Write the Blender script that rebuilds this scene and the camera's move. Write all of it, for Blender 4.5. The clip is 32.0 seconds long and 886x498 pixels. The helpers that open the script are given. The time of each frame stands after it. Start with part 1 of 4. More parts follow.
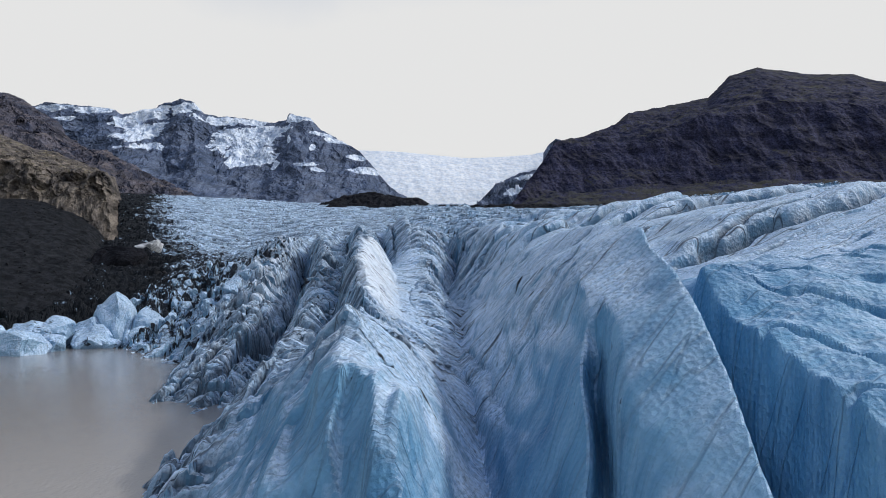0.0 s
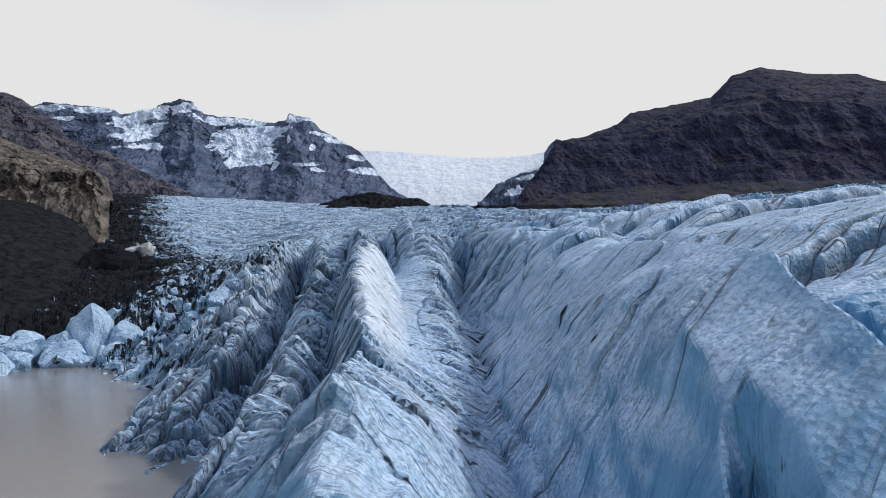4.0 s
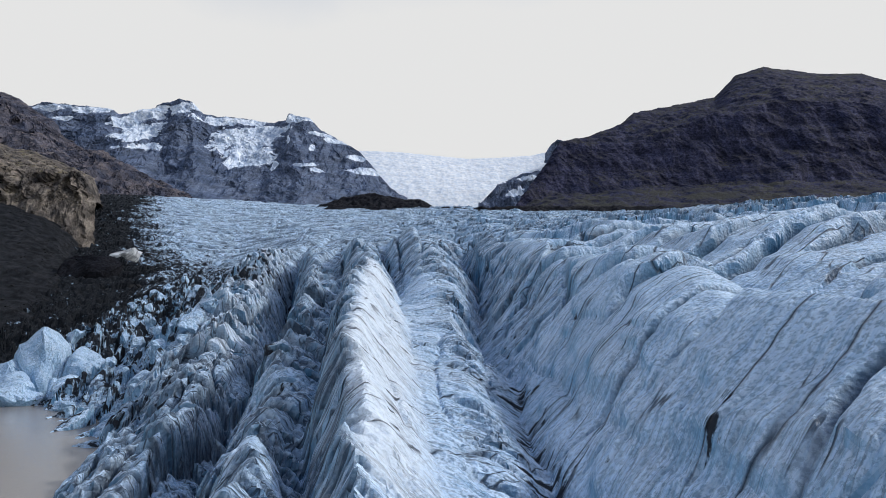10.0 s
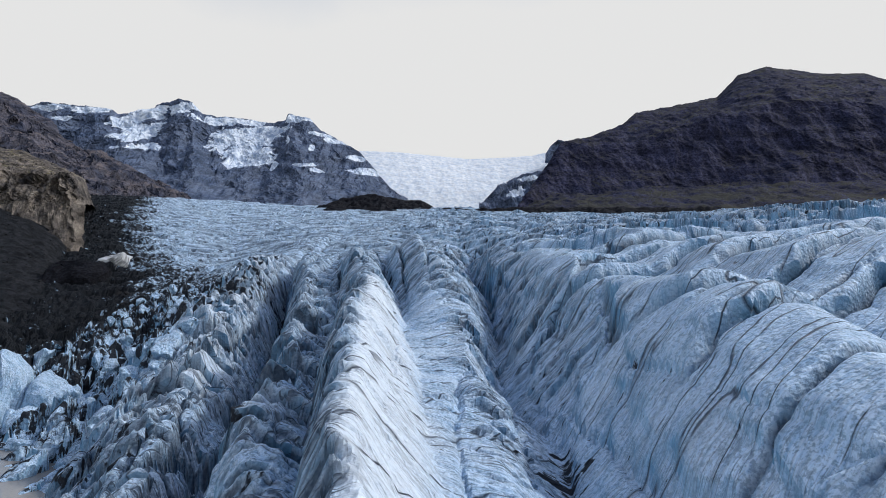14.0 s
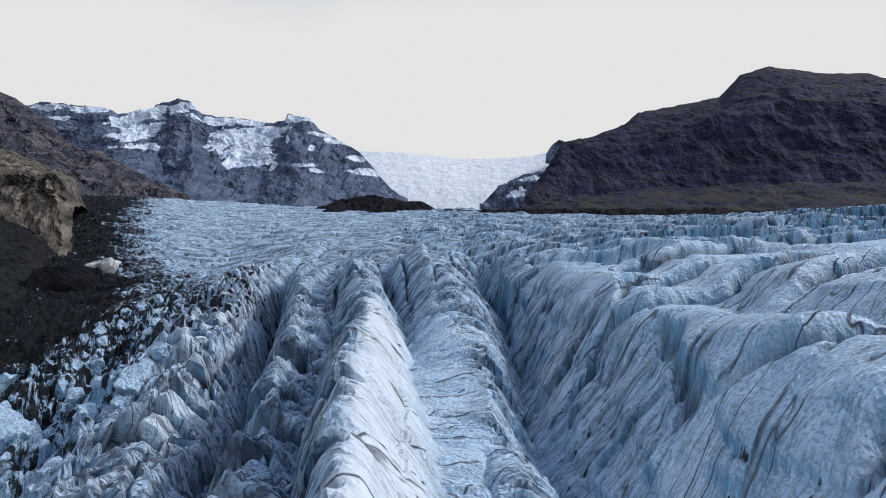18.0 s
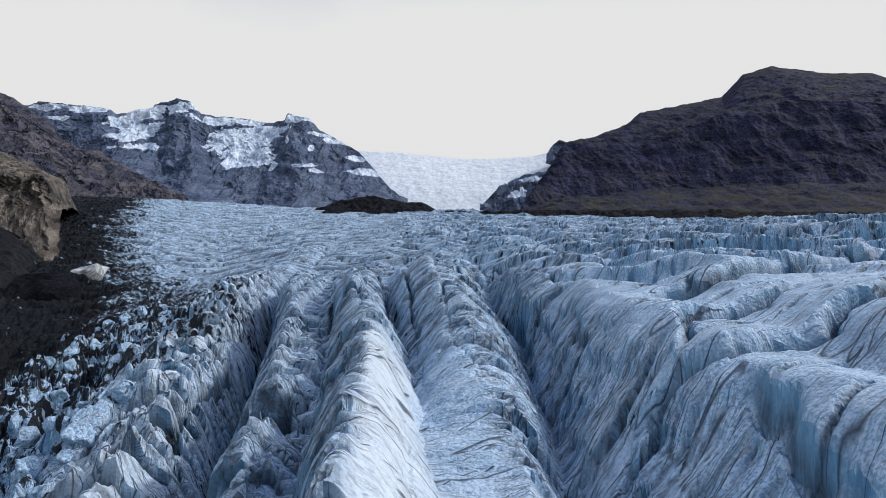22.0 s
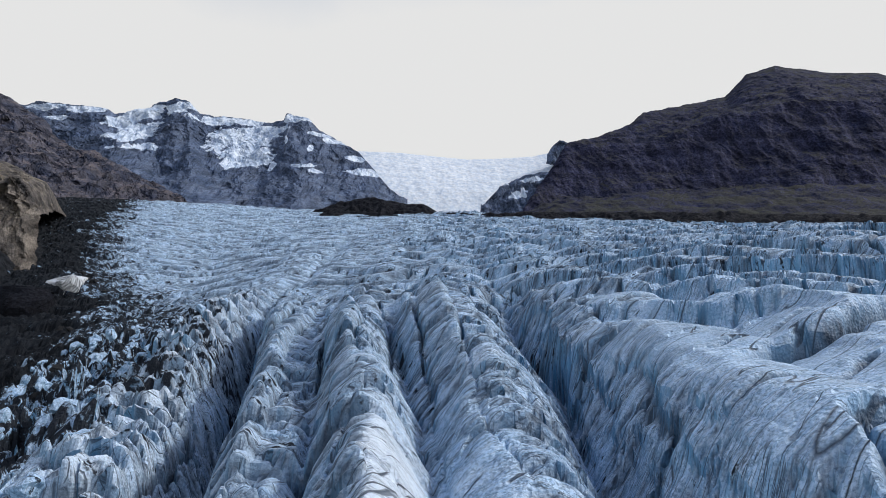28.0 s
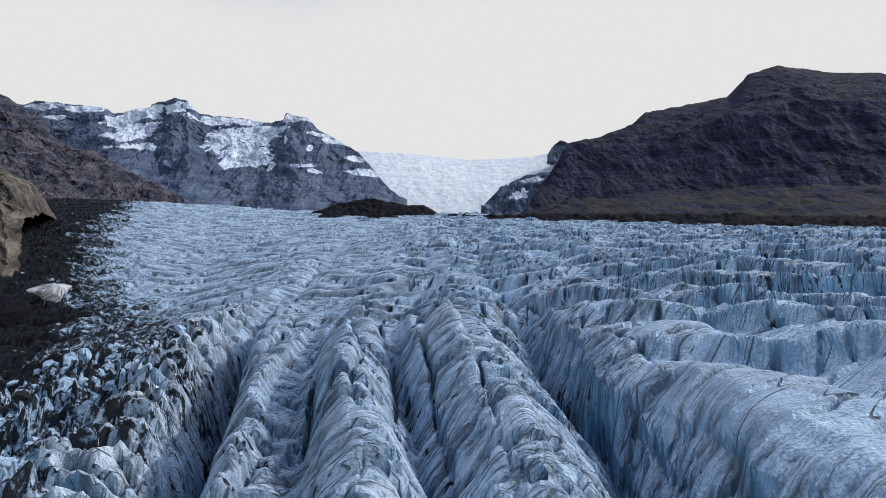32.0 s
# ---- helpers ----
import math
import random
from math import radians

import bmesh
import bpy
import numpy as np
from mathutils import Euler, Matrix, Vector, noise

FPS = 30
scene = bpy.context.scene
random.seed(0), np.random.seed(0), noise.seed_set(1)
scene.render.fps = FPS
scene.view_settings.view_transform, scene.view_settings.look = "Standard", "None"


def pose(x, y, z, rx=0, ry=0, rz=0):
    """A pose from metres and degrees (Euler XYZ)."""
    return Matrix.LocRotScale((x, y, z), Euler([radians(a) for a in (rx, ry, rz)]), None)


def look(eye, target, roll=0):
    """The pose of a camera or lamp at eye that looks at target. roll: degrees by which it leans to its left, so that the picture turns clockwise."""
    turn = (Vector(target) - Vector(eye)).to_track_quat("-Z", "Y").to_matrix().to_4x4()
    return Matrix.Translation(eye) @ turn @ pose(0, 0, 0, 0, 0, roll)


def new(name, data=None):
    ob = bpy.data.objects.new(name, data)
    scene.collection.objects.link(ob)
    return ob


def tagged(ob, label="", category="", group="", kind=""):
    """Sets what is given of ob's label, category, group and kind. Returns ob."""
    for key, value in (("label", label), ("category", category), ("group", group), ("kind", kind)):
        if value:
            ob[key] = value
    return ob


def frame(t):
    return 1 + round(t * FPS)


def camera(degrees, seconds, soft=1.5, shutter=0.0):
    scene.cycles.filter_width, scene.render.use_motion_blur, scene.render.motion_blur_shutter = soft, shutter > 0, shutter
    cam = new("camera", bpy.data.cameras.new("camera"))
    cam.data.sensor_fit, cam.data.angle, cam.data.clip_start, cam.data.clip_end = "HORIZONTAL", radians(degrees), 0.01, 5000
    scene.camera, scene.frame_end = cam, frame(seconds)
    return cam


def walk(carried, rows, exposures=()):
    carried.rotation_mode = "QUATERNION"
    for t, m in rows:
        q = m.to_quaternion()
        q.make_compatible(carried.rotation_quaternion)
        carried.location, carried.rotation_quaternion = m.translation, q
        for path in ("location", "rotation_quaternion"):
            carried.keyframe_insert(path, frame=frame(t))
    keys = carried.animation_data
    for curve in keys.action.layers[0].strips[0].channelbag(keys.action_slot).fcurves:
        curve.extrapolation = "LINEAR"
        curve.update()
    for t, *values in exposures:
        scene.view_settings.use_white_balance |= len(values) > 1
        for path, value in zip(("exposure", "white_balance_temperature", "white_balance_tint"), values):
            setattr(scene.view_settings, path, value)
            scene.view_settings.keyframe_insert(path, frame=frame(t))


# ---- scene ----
cam = camera(69.984, 32.0, soft=0.8)
PATH = [
    (0, pose(0.000, 0.000, 15.000, 93.438, 0, -0.000) @ pose(0, 0, 0, 0, 0, 0.000)),
    (2, pose(-0.889, 7.593, 16.255, 93.452, 0, 0.004) @ pose(0, 0, 0, 0, 0, 0.011)),
    (4, pose(-1.774, 15.088, 17.579, 93.465, 0, 0.007) @ pose(0, 0, 0, 0, 0, 0.021)),
    (6, pose(-2.656, 22.516, 18.970, 93.478, 0, 0.008) @ pose(0, 0, 0, 0, 0, 0.031)),
    (8, pose(-3.536, 29.903, 20.423, 93.489, 0, 0.008) @ pose(0, 0, 0, 0, 0, 0.042)),
    (10, pose(-4.415, 37.271, 21.934, 93.499, 0, 0.006) @ pose(0, 0, 0, 0, 0, 0.052)),
    (12, pose(-5.293, 44.639, 23.501, 93.509, 0, 0.003) @ pose(0, 0, 0, 0, 0, 0.063)),
    (14, pose(-6.171, 52.023, 25.118, 93.517, 0, -0.001) @ pose(0, 0, 0, 0, 0, 0.073)),
    (16, pose(-7.050, 59.435, 26.783, 93.525, 0, -0.007) @ pose(0, 0, 0, 0, 0, 0.084)),
    (18, pose(-7.931, 66.884, 28.492, 93.531, 0, -0.015) @ pose(0, 0, 0, 0, 0, 0.094)),
    (20, pose(-8.815, 74.373, 30.241, 93.536, 0, -0.024) @ pose(0, 0, 0, 0, 0, 0.105)),
    (22, pose(-9.702, 81.905, 32.026, 93.541, 0, -0.034) @ pose(0, 0, 0, 0, 0, 0.115)),
    (24, pose(-10.593, 89.477, 33.844, 93.545, 0, -0.046) @ pose(0, 0, 0, 0, 0, 0.125)),
    (26, pose(-11.490, 97.084, 35.690, 93.547, 0, -0.059) @ pose(0, 0, 0, 0, 0, 0.136)),
    (28, pose(-12.392, 104.716, 37.562, 93.549, 0, -0.074) @ pose(0, 0, 0, 0, 0, 0.146)),
    (30, pose(-13.301, 112.360, 39.455, 93.549, 0, -0.090) @ pose(0, 0, 0, 0, 0, 0.157)),
    (32, pose(-14.217, 120.000, 41.366, 93.549, 0, -0.108) @ pose(0, 0, 0, 0, 0, 0.167)),
]
walk(cam, PATH)

# ---- light ----
SUN_AZ, SUN_EL = 80.0, 39.0          # degrees clockwise from +y, and above the horizon
world = bpy.data.worlds.new("world")
scene.world = world
world.use_nodes = True
wn, wl = world.node_tree.nodes, world.node_tree.links
wn.clear()
sky = wn.new("ShaderNodeTexSky")
sky.sky_type, sky.sun_disc = "NISHITA", False
sky.sun_elevation, sky.sun_rotation = radians(SUN_EL), radians(SUN_AZ)
sky.air_density, sky.dust_density, sky.ozone_density = 1.0, 2.0, 1.0
# thin white cloud, thick towards the horizon and open to blue overhead
way = wn.new("ShaderNodeTexCoord")
sep = wn.new("ShaderNodeSeparateXYZ")
wl.new(way.outputs["Generated"], sep.inputs[0])
puff = wn.new("ShaderNodeTexNoise")
puff.inputs["Scale"].default_value, puff.inputs["Detail"].default_value = 2.2, 6
wl.new(way.outputs["Generated"], puff.inputs["Vector"])
lift = wn.new("ShaderNodeMath")
lift.operation = "MULTIPLY_ADD"
lift.inputs[1].default_value = 0.25
wl.new(puff.outputs["Fac"], lift.inputs[0])
wl.new(sep.outputs["Z"], lift.inputs[2])
cover = wn.new("ShaderNodeValToRGB")
cover.color_ramp.elements[0].position, cover.color_ramp.elements[0].color = 0.53, (1, 1, 1, 1)
cover.color_ramp.elements[1].position, cover.color_ramp.elements[1].color = 0.84, (0, 0, 0, 1)
wl.new(lift.outputs[0], cover.inputs[0])
cloud_mix = wn.new("ShaderNodeMixRGB")
wl.new(cover.outputs[0], cloud_mix.inputs[0])
cloud_mix.inputs[2].default_value = (4.31, 4.32, 4.32, 1)
wl.new(sky.outputs[0], cloud_mix.inputs[1])
bg = wn.new("ShaderNodeBackground")
bg.inputs[1].default_value = 0.18
wl.new(cloud_mix.outputs[0], bg.inputs[0])
wout = wn.new("ShaderNodeOutputWorld")
wl.new(bg.outputs[0], wout.inputs[0])
sun = new("sun", bpy.data.lights.new("sun", "SUN"))
sun.data.energy, sun.data.angle, sun.data.color = 1.95, radians(4), (1.0, 0.98, 0.955)
az, el = radians(SUN_AZ), radians(SUN_EL)
sun.matrix_world = look((math.sin(az) * math.cos(el) * 900, math.cos(az) * math.cos(el) * 900, math.sin(el) * 900), (0, 0, 0))


# ---- noise in numpy ----
def hashed(xi, yi, seed):
    h = (xi.astype(np.int64) * 374761393 + yi.astype(np.int64) * 668265263 + seed * 974634773) & 0x7FFFFFFF
    h = ((h ^ (h >> 13)) * 1274126177) & 0x7FFFFFFF
    return (h ^ (h >> 16)) & 0xFFFF


def gnoise(x, y, seed=0):
    """Gradient noise, about -1 to 1."""
    xi, yi = np.floor(x), np.floor(y)
    fx, fy = x - xi, y - yi
    u, v = fx * fx * fx * (fx * (fx * 6 - 15) + 10), fy * fy * fy * (fy * (fy * 6 - 15) + 10)
    out = 0
    for dx in (0, 1):
        for dy in (0, 1):
            a = hashed(xi + dx, yi + dy, seed) * (2 * np.pi / 65536)
            out = out + (np.cos(a) * (fx - dx) + np.sin(a) * (fy - dy)) * (u if dx else 1 - u) * (v if dy else 1 - v)
    return out * 1.5


def fbm(x, y, octaves=4, seed=0, gain=0.5):
    out, amp = 0, 1.0
    for o in range(octaves):
        out = out + amp * gnoise(x * 2.03 ** o, y * 2.03 ** o, seed + o * 17)
        amp *= gain
    return out


def ridged(x, y, octaves=4, seed=0, gain=0.5):
    """Sharp crests, 0 to about 1."""
    out, amp, tot = 0, 1.0, 0
    for o in range(octaves):
        out = out + amp * (1 - np.abs(gnoise(x * 2.07 ** o, y * 2.07 ** o, seed + o * 31))) ** 2
        tot += amp
        amp *= gain
    return out / tot


def cells(x, y, seed=0):
    """Voronoi: gap to the nearest border, the cell's own random number, and the offset from its centre."""
    xi, yi = np.floor(x), np.floor(y)
    d1, d2 = np.full(x.shape, 9.0), np.full(x.shape, 9.0)
    rid, ox, oy = np.zeros(x.shape), np.zeros(x.shape), np.zeros(x.shape)
    for dx in (-1, 0, 1):
        for dy in (-1, 0, 1):
            r1 = hashed(xi + dx, yi + dy, seed) / 65536
            r2 = hashed(xi + dx, yi + dy, seed + 7) / 65536
            px, py = x - (xi + dx + r1), y - (yi + dy + r2)
            d = np.hypot(px, py)
            near = d < d1
            d2 = np.where(near, d1, np.minimum(d2, d))
            rid = np.where(near, hashed(xi + dx, yi + dy, seed + 13) / 65536, rid)
            ox, oy = np.where(near, px, ox), np.where(near, py, oy)
            d1 = np.where(near, d, d1)
    return d2 - d1, rid, ox, oy


def step(a, b, x):
    t = np.clip((x - a) / (b - a), 0, 1)
    return t * t * (3 - 2 * t)


def saw(s, drop=0.16):
    """A tilted slab with a steep break once a unit."""
    f = s - np.floor(s)
    return np.where(f < 1 - drop, f / (1 - drop), (1 - f) / drop)


# ---- materials ----
def material(name, rough=0.8, metal=0.0):
    m = bpy.data.materials.new(name)
    m.use_nodes = True
    n, l = m.node_tree.nodes, m.node_tree.links
    b = n["Principled BSDF"]
    b.inputs["Roughness"].default_value, b.inputs["Metallic"].default_value = rough, metal
    b.inputs["Specular IOR Level"].default_value = 0.08
    return m, n, l, b


def ramp(n, l, src, stops):
    r = n.new("ShaderNodeValToRGB")
    while len(r.color_ramp.elements) < len(stops):
        r.color_ramp.elements.new(0.5)
    for e, (p, c) in zip(r.color_ramp.elements, stops):
        e.position, e.color = p, (*c, 1) if len(c) == 3 else c
    l.new(src, r.inputs[0])
    return r.outputs[0]


def grey(*ps):
    return [(p, (v, v, v)) for p, v in ps]


def tex(n, l, scale, detail=6, rough=0.6, stretch=(1, 1, 1), turn=(0, 0, 0), kind="noise"):
    c = n.new("ShaderNodeNewGeometry")
    mp = n.new("ShaderNodeMapping")
    mp.inputs["Scale"].default_value, mp.inputs["Rotation"].default_value = stretch, [radians(a) for a in turn]
    l.new(c.outputs["Position"], mp.inputs[0])
    if kind == "noise":
        t = n.new("ShaderNodeTexNoise")
        t.inputs["Detail"].default_value, t.inputs["Roughness"].default_value = detail, rough
        out = t.outputs["Fac"]
    else:
        t = n.new("ShaderNodeTexVoronoi")
        out = t.outputs["Distance"]
    t.inputs["Scale"].default_value = scale
    l.new(mp.outputs[0], t.inputs["Vector"])
    return out


def mix(n, l, fac, a, b, kind="MIX"):
    m = n.new("ShaderNodeMixRGB")
    m.blend_type = kind
    for i, v in enumerate((fac, a, b)):
        if isinstance(v, (int, float)):
            m.inputs[i].default_value = v if i == 0 else (v, v, v, 1)
        elif isinstance(v, tuple):
            m.inputs[i].default_value = (*v, 1)
        else:
            l.new(v, m.inputs[i])
    return m.outputs[0]


def maths(n, l, op, a, b=0.0):
    m = n.new("ShaderNodeMath")
    m.operation = op
    m.inputs[2].default_value = 0.25
    for i, v in enumerate((a, b)):
        if isinstance(v, (int, float)):
            m.inputs[i].default_value = v
        else:
            l.new(v, m.inputs[i])
    return m.outputs[0]


def bump(n, l, b, height, strength, distance):
    bp = n.new("ShaderNodeBump")
    bp.inputs["Strength"].default_value, bp.inputs["Distance"].default_value = strength, distance
    l.new(height, bp.inputs["Height"])
    l.new(bp.outputs[0], b.inputs["Normal"])


def upness(n, l):
    g = n.new("ShaderNodeNewGeometry")
    s = n.new("ShaderNodeSeparateXYZ")
    l.new(g.outputs["Normal"], s.inputs[0])
    return s.outputs["Z"]


def folia(n, l, scale, across=0.07, detail=6, rough=0.6, dip=19.3, turn=0):
    """Noise drawn out along the dipping layers of the ice, which lean towards the lagoon."""
    c = n.new("ShaderNodeNewGeometry")
    mp = n.new("ShaderNodeMapping")
    mp.vector_type = "TEXTURE"
    mp.inputs["Rotation"].default_value = (radians(-dip), 0, radians(turn))
    mp.inputs["Scale"].default_value = (1 / across, 1, 1 / across)
    l.new(c.outputs["Position"], mp.inputs[0])
    t = n.new("ShaderNodeTexNoise")
    t.inputs["Scale"].default_value, t.inputs["Detail"].default_value, t.inputs["Roughness"].default_value = scale, detail, rough
    t.inputs["Distortion"].default_value = 0.25
    l.new(mp.outputs[0], t.inputs["Vector"])
    return t.outputs["Fac"]


def ice_material(name, dirty):
    """Old glacier ice: white sugary tops and clean blue steep faces, sunlit sides painted whiter and shaded ones
    bluer, grit along its layers.
    """
    m, n, l, b = material(name, 0.55)
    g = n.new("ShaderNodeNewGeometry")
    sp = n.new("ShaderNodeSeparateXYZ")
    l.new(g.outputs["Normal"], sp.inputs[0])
    # lit side whitened and shaded side left bluer, by the way a face points
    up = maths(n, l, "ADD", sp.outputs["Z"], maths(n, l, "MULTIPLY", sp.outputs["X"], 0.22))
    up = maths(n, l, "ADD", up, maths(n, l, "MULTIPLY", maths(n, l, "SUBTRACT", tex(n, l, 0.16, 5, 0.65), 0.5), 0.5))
    fresh_and_shade = n.new("ShaderNodeAttribute")
    fresh_and_shade.attribute_name = "fresh"
    sunny_crust = ramp(n, l, maths(n, l, "SUBTRACT", up, maths(n, l, "MULTIPLY", fresh_and_shade.outputs["Fac"], 0.50)), grey((-0.02, 0), (0.46, 1)))
    f1, f2, f3 = folia(n, l, 1.0, 0.05, 4, 0.6), folia(n, l, 2.6, 0.05, 3, 0.6, 19.3, 8), folia(n, l, 0.9, 0.05, 3, 0.5, 30, 65)
    f4 = folia(n, l, 6.0, 0.05, 2, 0.6, 19.3, -6)
    grain, lump = tex(n, l, 3.4, 4, 0.7), tex(n, l, 1.3, 3, 0.55)
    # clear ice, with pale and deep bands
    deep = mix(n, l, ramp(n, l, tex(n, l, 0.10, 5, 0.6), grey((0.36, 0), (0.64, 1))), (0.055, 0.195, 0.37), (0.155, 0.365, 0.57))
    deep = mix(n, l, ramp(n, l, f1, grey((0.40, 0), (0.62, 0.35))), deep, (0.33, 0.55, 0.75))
    # deep shade of the front right wall painted as a darker blue
    deep = mix(n, l, ramp(n, l, fresh_and_shade.outputs["Fac"], grey((1.15, 0), (1.55, 1))), deep, (0.042, 0.125, 0.24))
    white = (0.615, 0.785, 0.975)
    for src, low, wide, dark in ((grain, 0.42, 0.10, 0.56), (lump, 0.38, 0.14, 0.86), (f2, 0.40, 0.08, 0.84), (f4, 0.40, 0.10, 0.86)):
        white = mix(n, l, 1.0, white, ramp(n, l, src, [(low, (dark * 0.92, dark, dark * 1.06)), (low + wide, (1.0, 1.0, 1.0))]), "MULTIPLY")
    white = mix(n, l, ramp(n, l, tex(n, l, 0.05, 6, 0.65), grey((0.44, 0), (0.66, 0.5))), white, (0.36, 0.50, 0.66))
    if dirty:  # sunlight on the ridge flanks painted in as a denser white
        sunlit_white = n.new("ShaderNodeAttribute")
        sunlit_white.attribute_name = "sunlit_white"
        white = mix(n, l, maths(n, l, "MULTIPLY", sunlit_white.outputs["Fac"], 0.75), white, (0.80, 0.885, 0.97))
    col = mix(n, l, sunny_crust, deep, white)
    # thin dark seams along the layers, gathered in bands
    seams = 0
    for scale, thin, turn, low, patch in ((0.26, 0.006, 6, 0.45, 0.06), (0.6, 0.010, -5, 0.46, 0.10), (1.4, 0.018, 10, 0.48, 0.14), (3.4, 0.034, 0, 0.50, 0.22)):
        near = maths(n, l, "ABSOLUTE", maths(n, l, "SUBTRACT", folia(n, l, scale, 0.055, 1, 0.45, 19.3, turn), 0.5))
        v = ramp(n, l, near, grey((thin * 0.35, 1), (thin, 0)))
        v = maths(n, l, "MULTIPLY", v, ramp(n, l, tex(n, l, patch, 5, 0.6), grey((low - 0.03, 0), (low + 0.05, 1))))
        seams = v if isinstance(seams, int) else maths(n, l, "MAXIMUM", seams, v)
    rank = n.new("ShaderNodeAttribute")
    rank.attribute_name = "layers"
    if dirty:
        seams = maths(n, l, "MULTIPLY", seams, rank.outputs["Fac"])
    # long straight cracks across the flow
    for scale, thin, turn, dip, low, patch in ((0.13, 0.0045, 25, 4, 0.45, 0.05), (0.30, 0.006, 36, -6, 0.48, 0.08)):
        near = maths(n, l, "ABSOLUTE", maths(n, l, "SUBTRACT", folia(n, l, scale, 0.10, 3, 0.35, dip, turn), 0.5))
        v = ramp(n, l, near, grey((thin * 0.55, 1), (thin, 0)))
        v = maths(n, l, "MULTIPLY", v, ramp(n, l, tex(n, l, patch, 5, 0.6), grey((low - 0.02, 0), (low + 0.03, 1))))
        seams = maths(n, l, "MAXIMUM", seams, v)
    groove = n.new("ShaderNodeAttribute")
    groove.attribute_name = "groove"
    amount = 0.2
    if dirty:
        at = n.new("ShaderNodeAttribute")
        at.attribute_name = "dirt_and_dark"
        amount = at.outputs["Fac"]
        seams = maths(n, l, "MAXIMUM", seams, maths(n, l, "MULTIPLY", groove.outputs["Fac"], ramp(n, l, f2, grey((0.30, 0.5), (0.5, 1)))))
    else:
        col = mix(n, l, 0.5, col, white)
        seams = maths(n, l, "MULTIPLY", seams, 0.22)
    seams = maths(n, l, "MULTIPLY", seams, ramp(n, l, fresh_and_shade.outputs["Fac"], grey((0.0, 0.92), (0.8, 0.25))))
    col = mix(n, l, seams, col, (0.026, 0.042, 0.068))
    blot = mix(n, l, 0.70, tex(n, l, 0.45, 6, 0.66), mix(n, l, 0.5, f1, mix(n, l, 0.5, f2, f3)))
    edge = maths(n, l, "ADD", amount, maths(n, l, "MULTIPLY", maths(n, l, "SUBTRACT", blot, 0.5), 4.2))
    soil = ramp(n, l, edge, grey((0.50, 0), (0.60, 0.985)))
    grit = mix(n, l, tex(n, l, 3.0, 8, 0.8), (0.008, 0.011, 0.017), (0.050, 0.056, 0.068))
    if dirty:  # bare rubble along the rock, and the shadowed strip beside the bluff, both darker
        grit = mix(n, l, ramp(n, l, amount, grey((0.55, 0), (0.85, 1))), grit, mix(n, l, tex(n, l, 2.0, 8, 0.8), (0.004, 0.005, 0.007), (0.022, 0.023, 0.026)))
    col = mix(n, l, soil, col, grit)
    l.new(col, b.inputs["Base Color"])
    l.new(ramp(n, l, tex(n, l, 0.8, 5), grey((0.3, 0.36), (0.7, 0.75))), b.inputs["Roughness"])
    l.new(ramp(n, l, soil, grey((0.0, 0.22), (0.8, 0.01))), b.inputs["Specular IOR Level"])
    sugar = mix(n, l, 0.5, tex(n, l, 2.6, 2, kind="cells"), grain)
    rel = mix(n, l, 0.55, sugar, mix(n, l, 0.5, f2, mix(n, l, 0.5, f1, f4)))
    rel = maths(n, l, "SUBTRACT", rel, maths(n, l, "MULTIPLY", seams, 0.5))
    bump(n, l, b, rel, 1.0, 0.55)
    return m


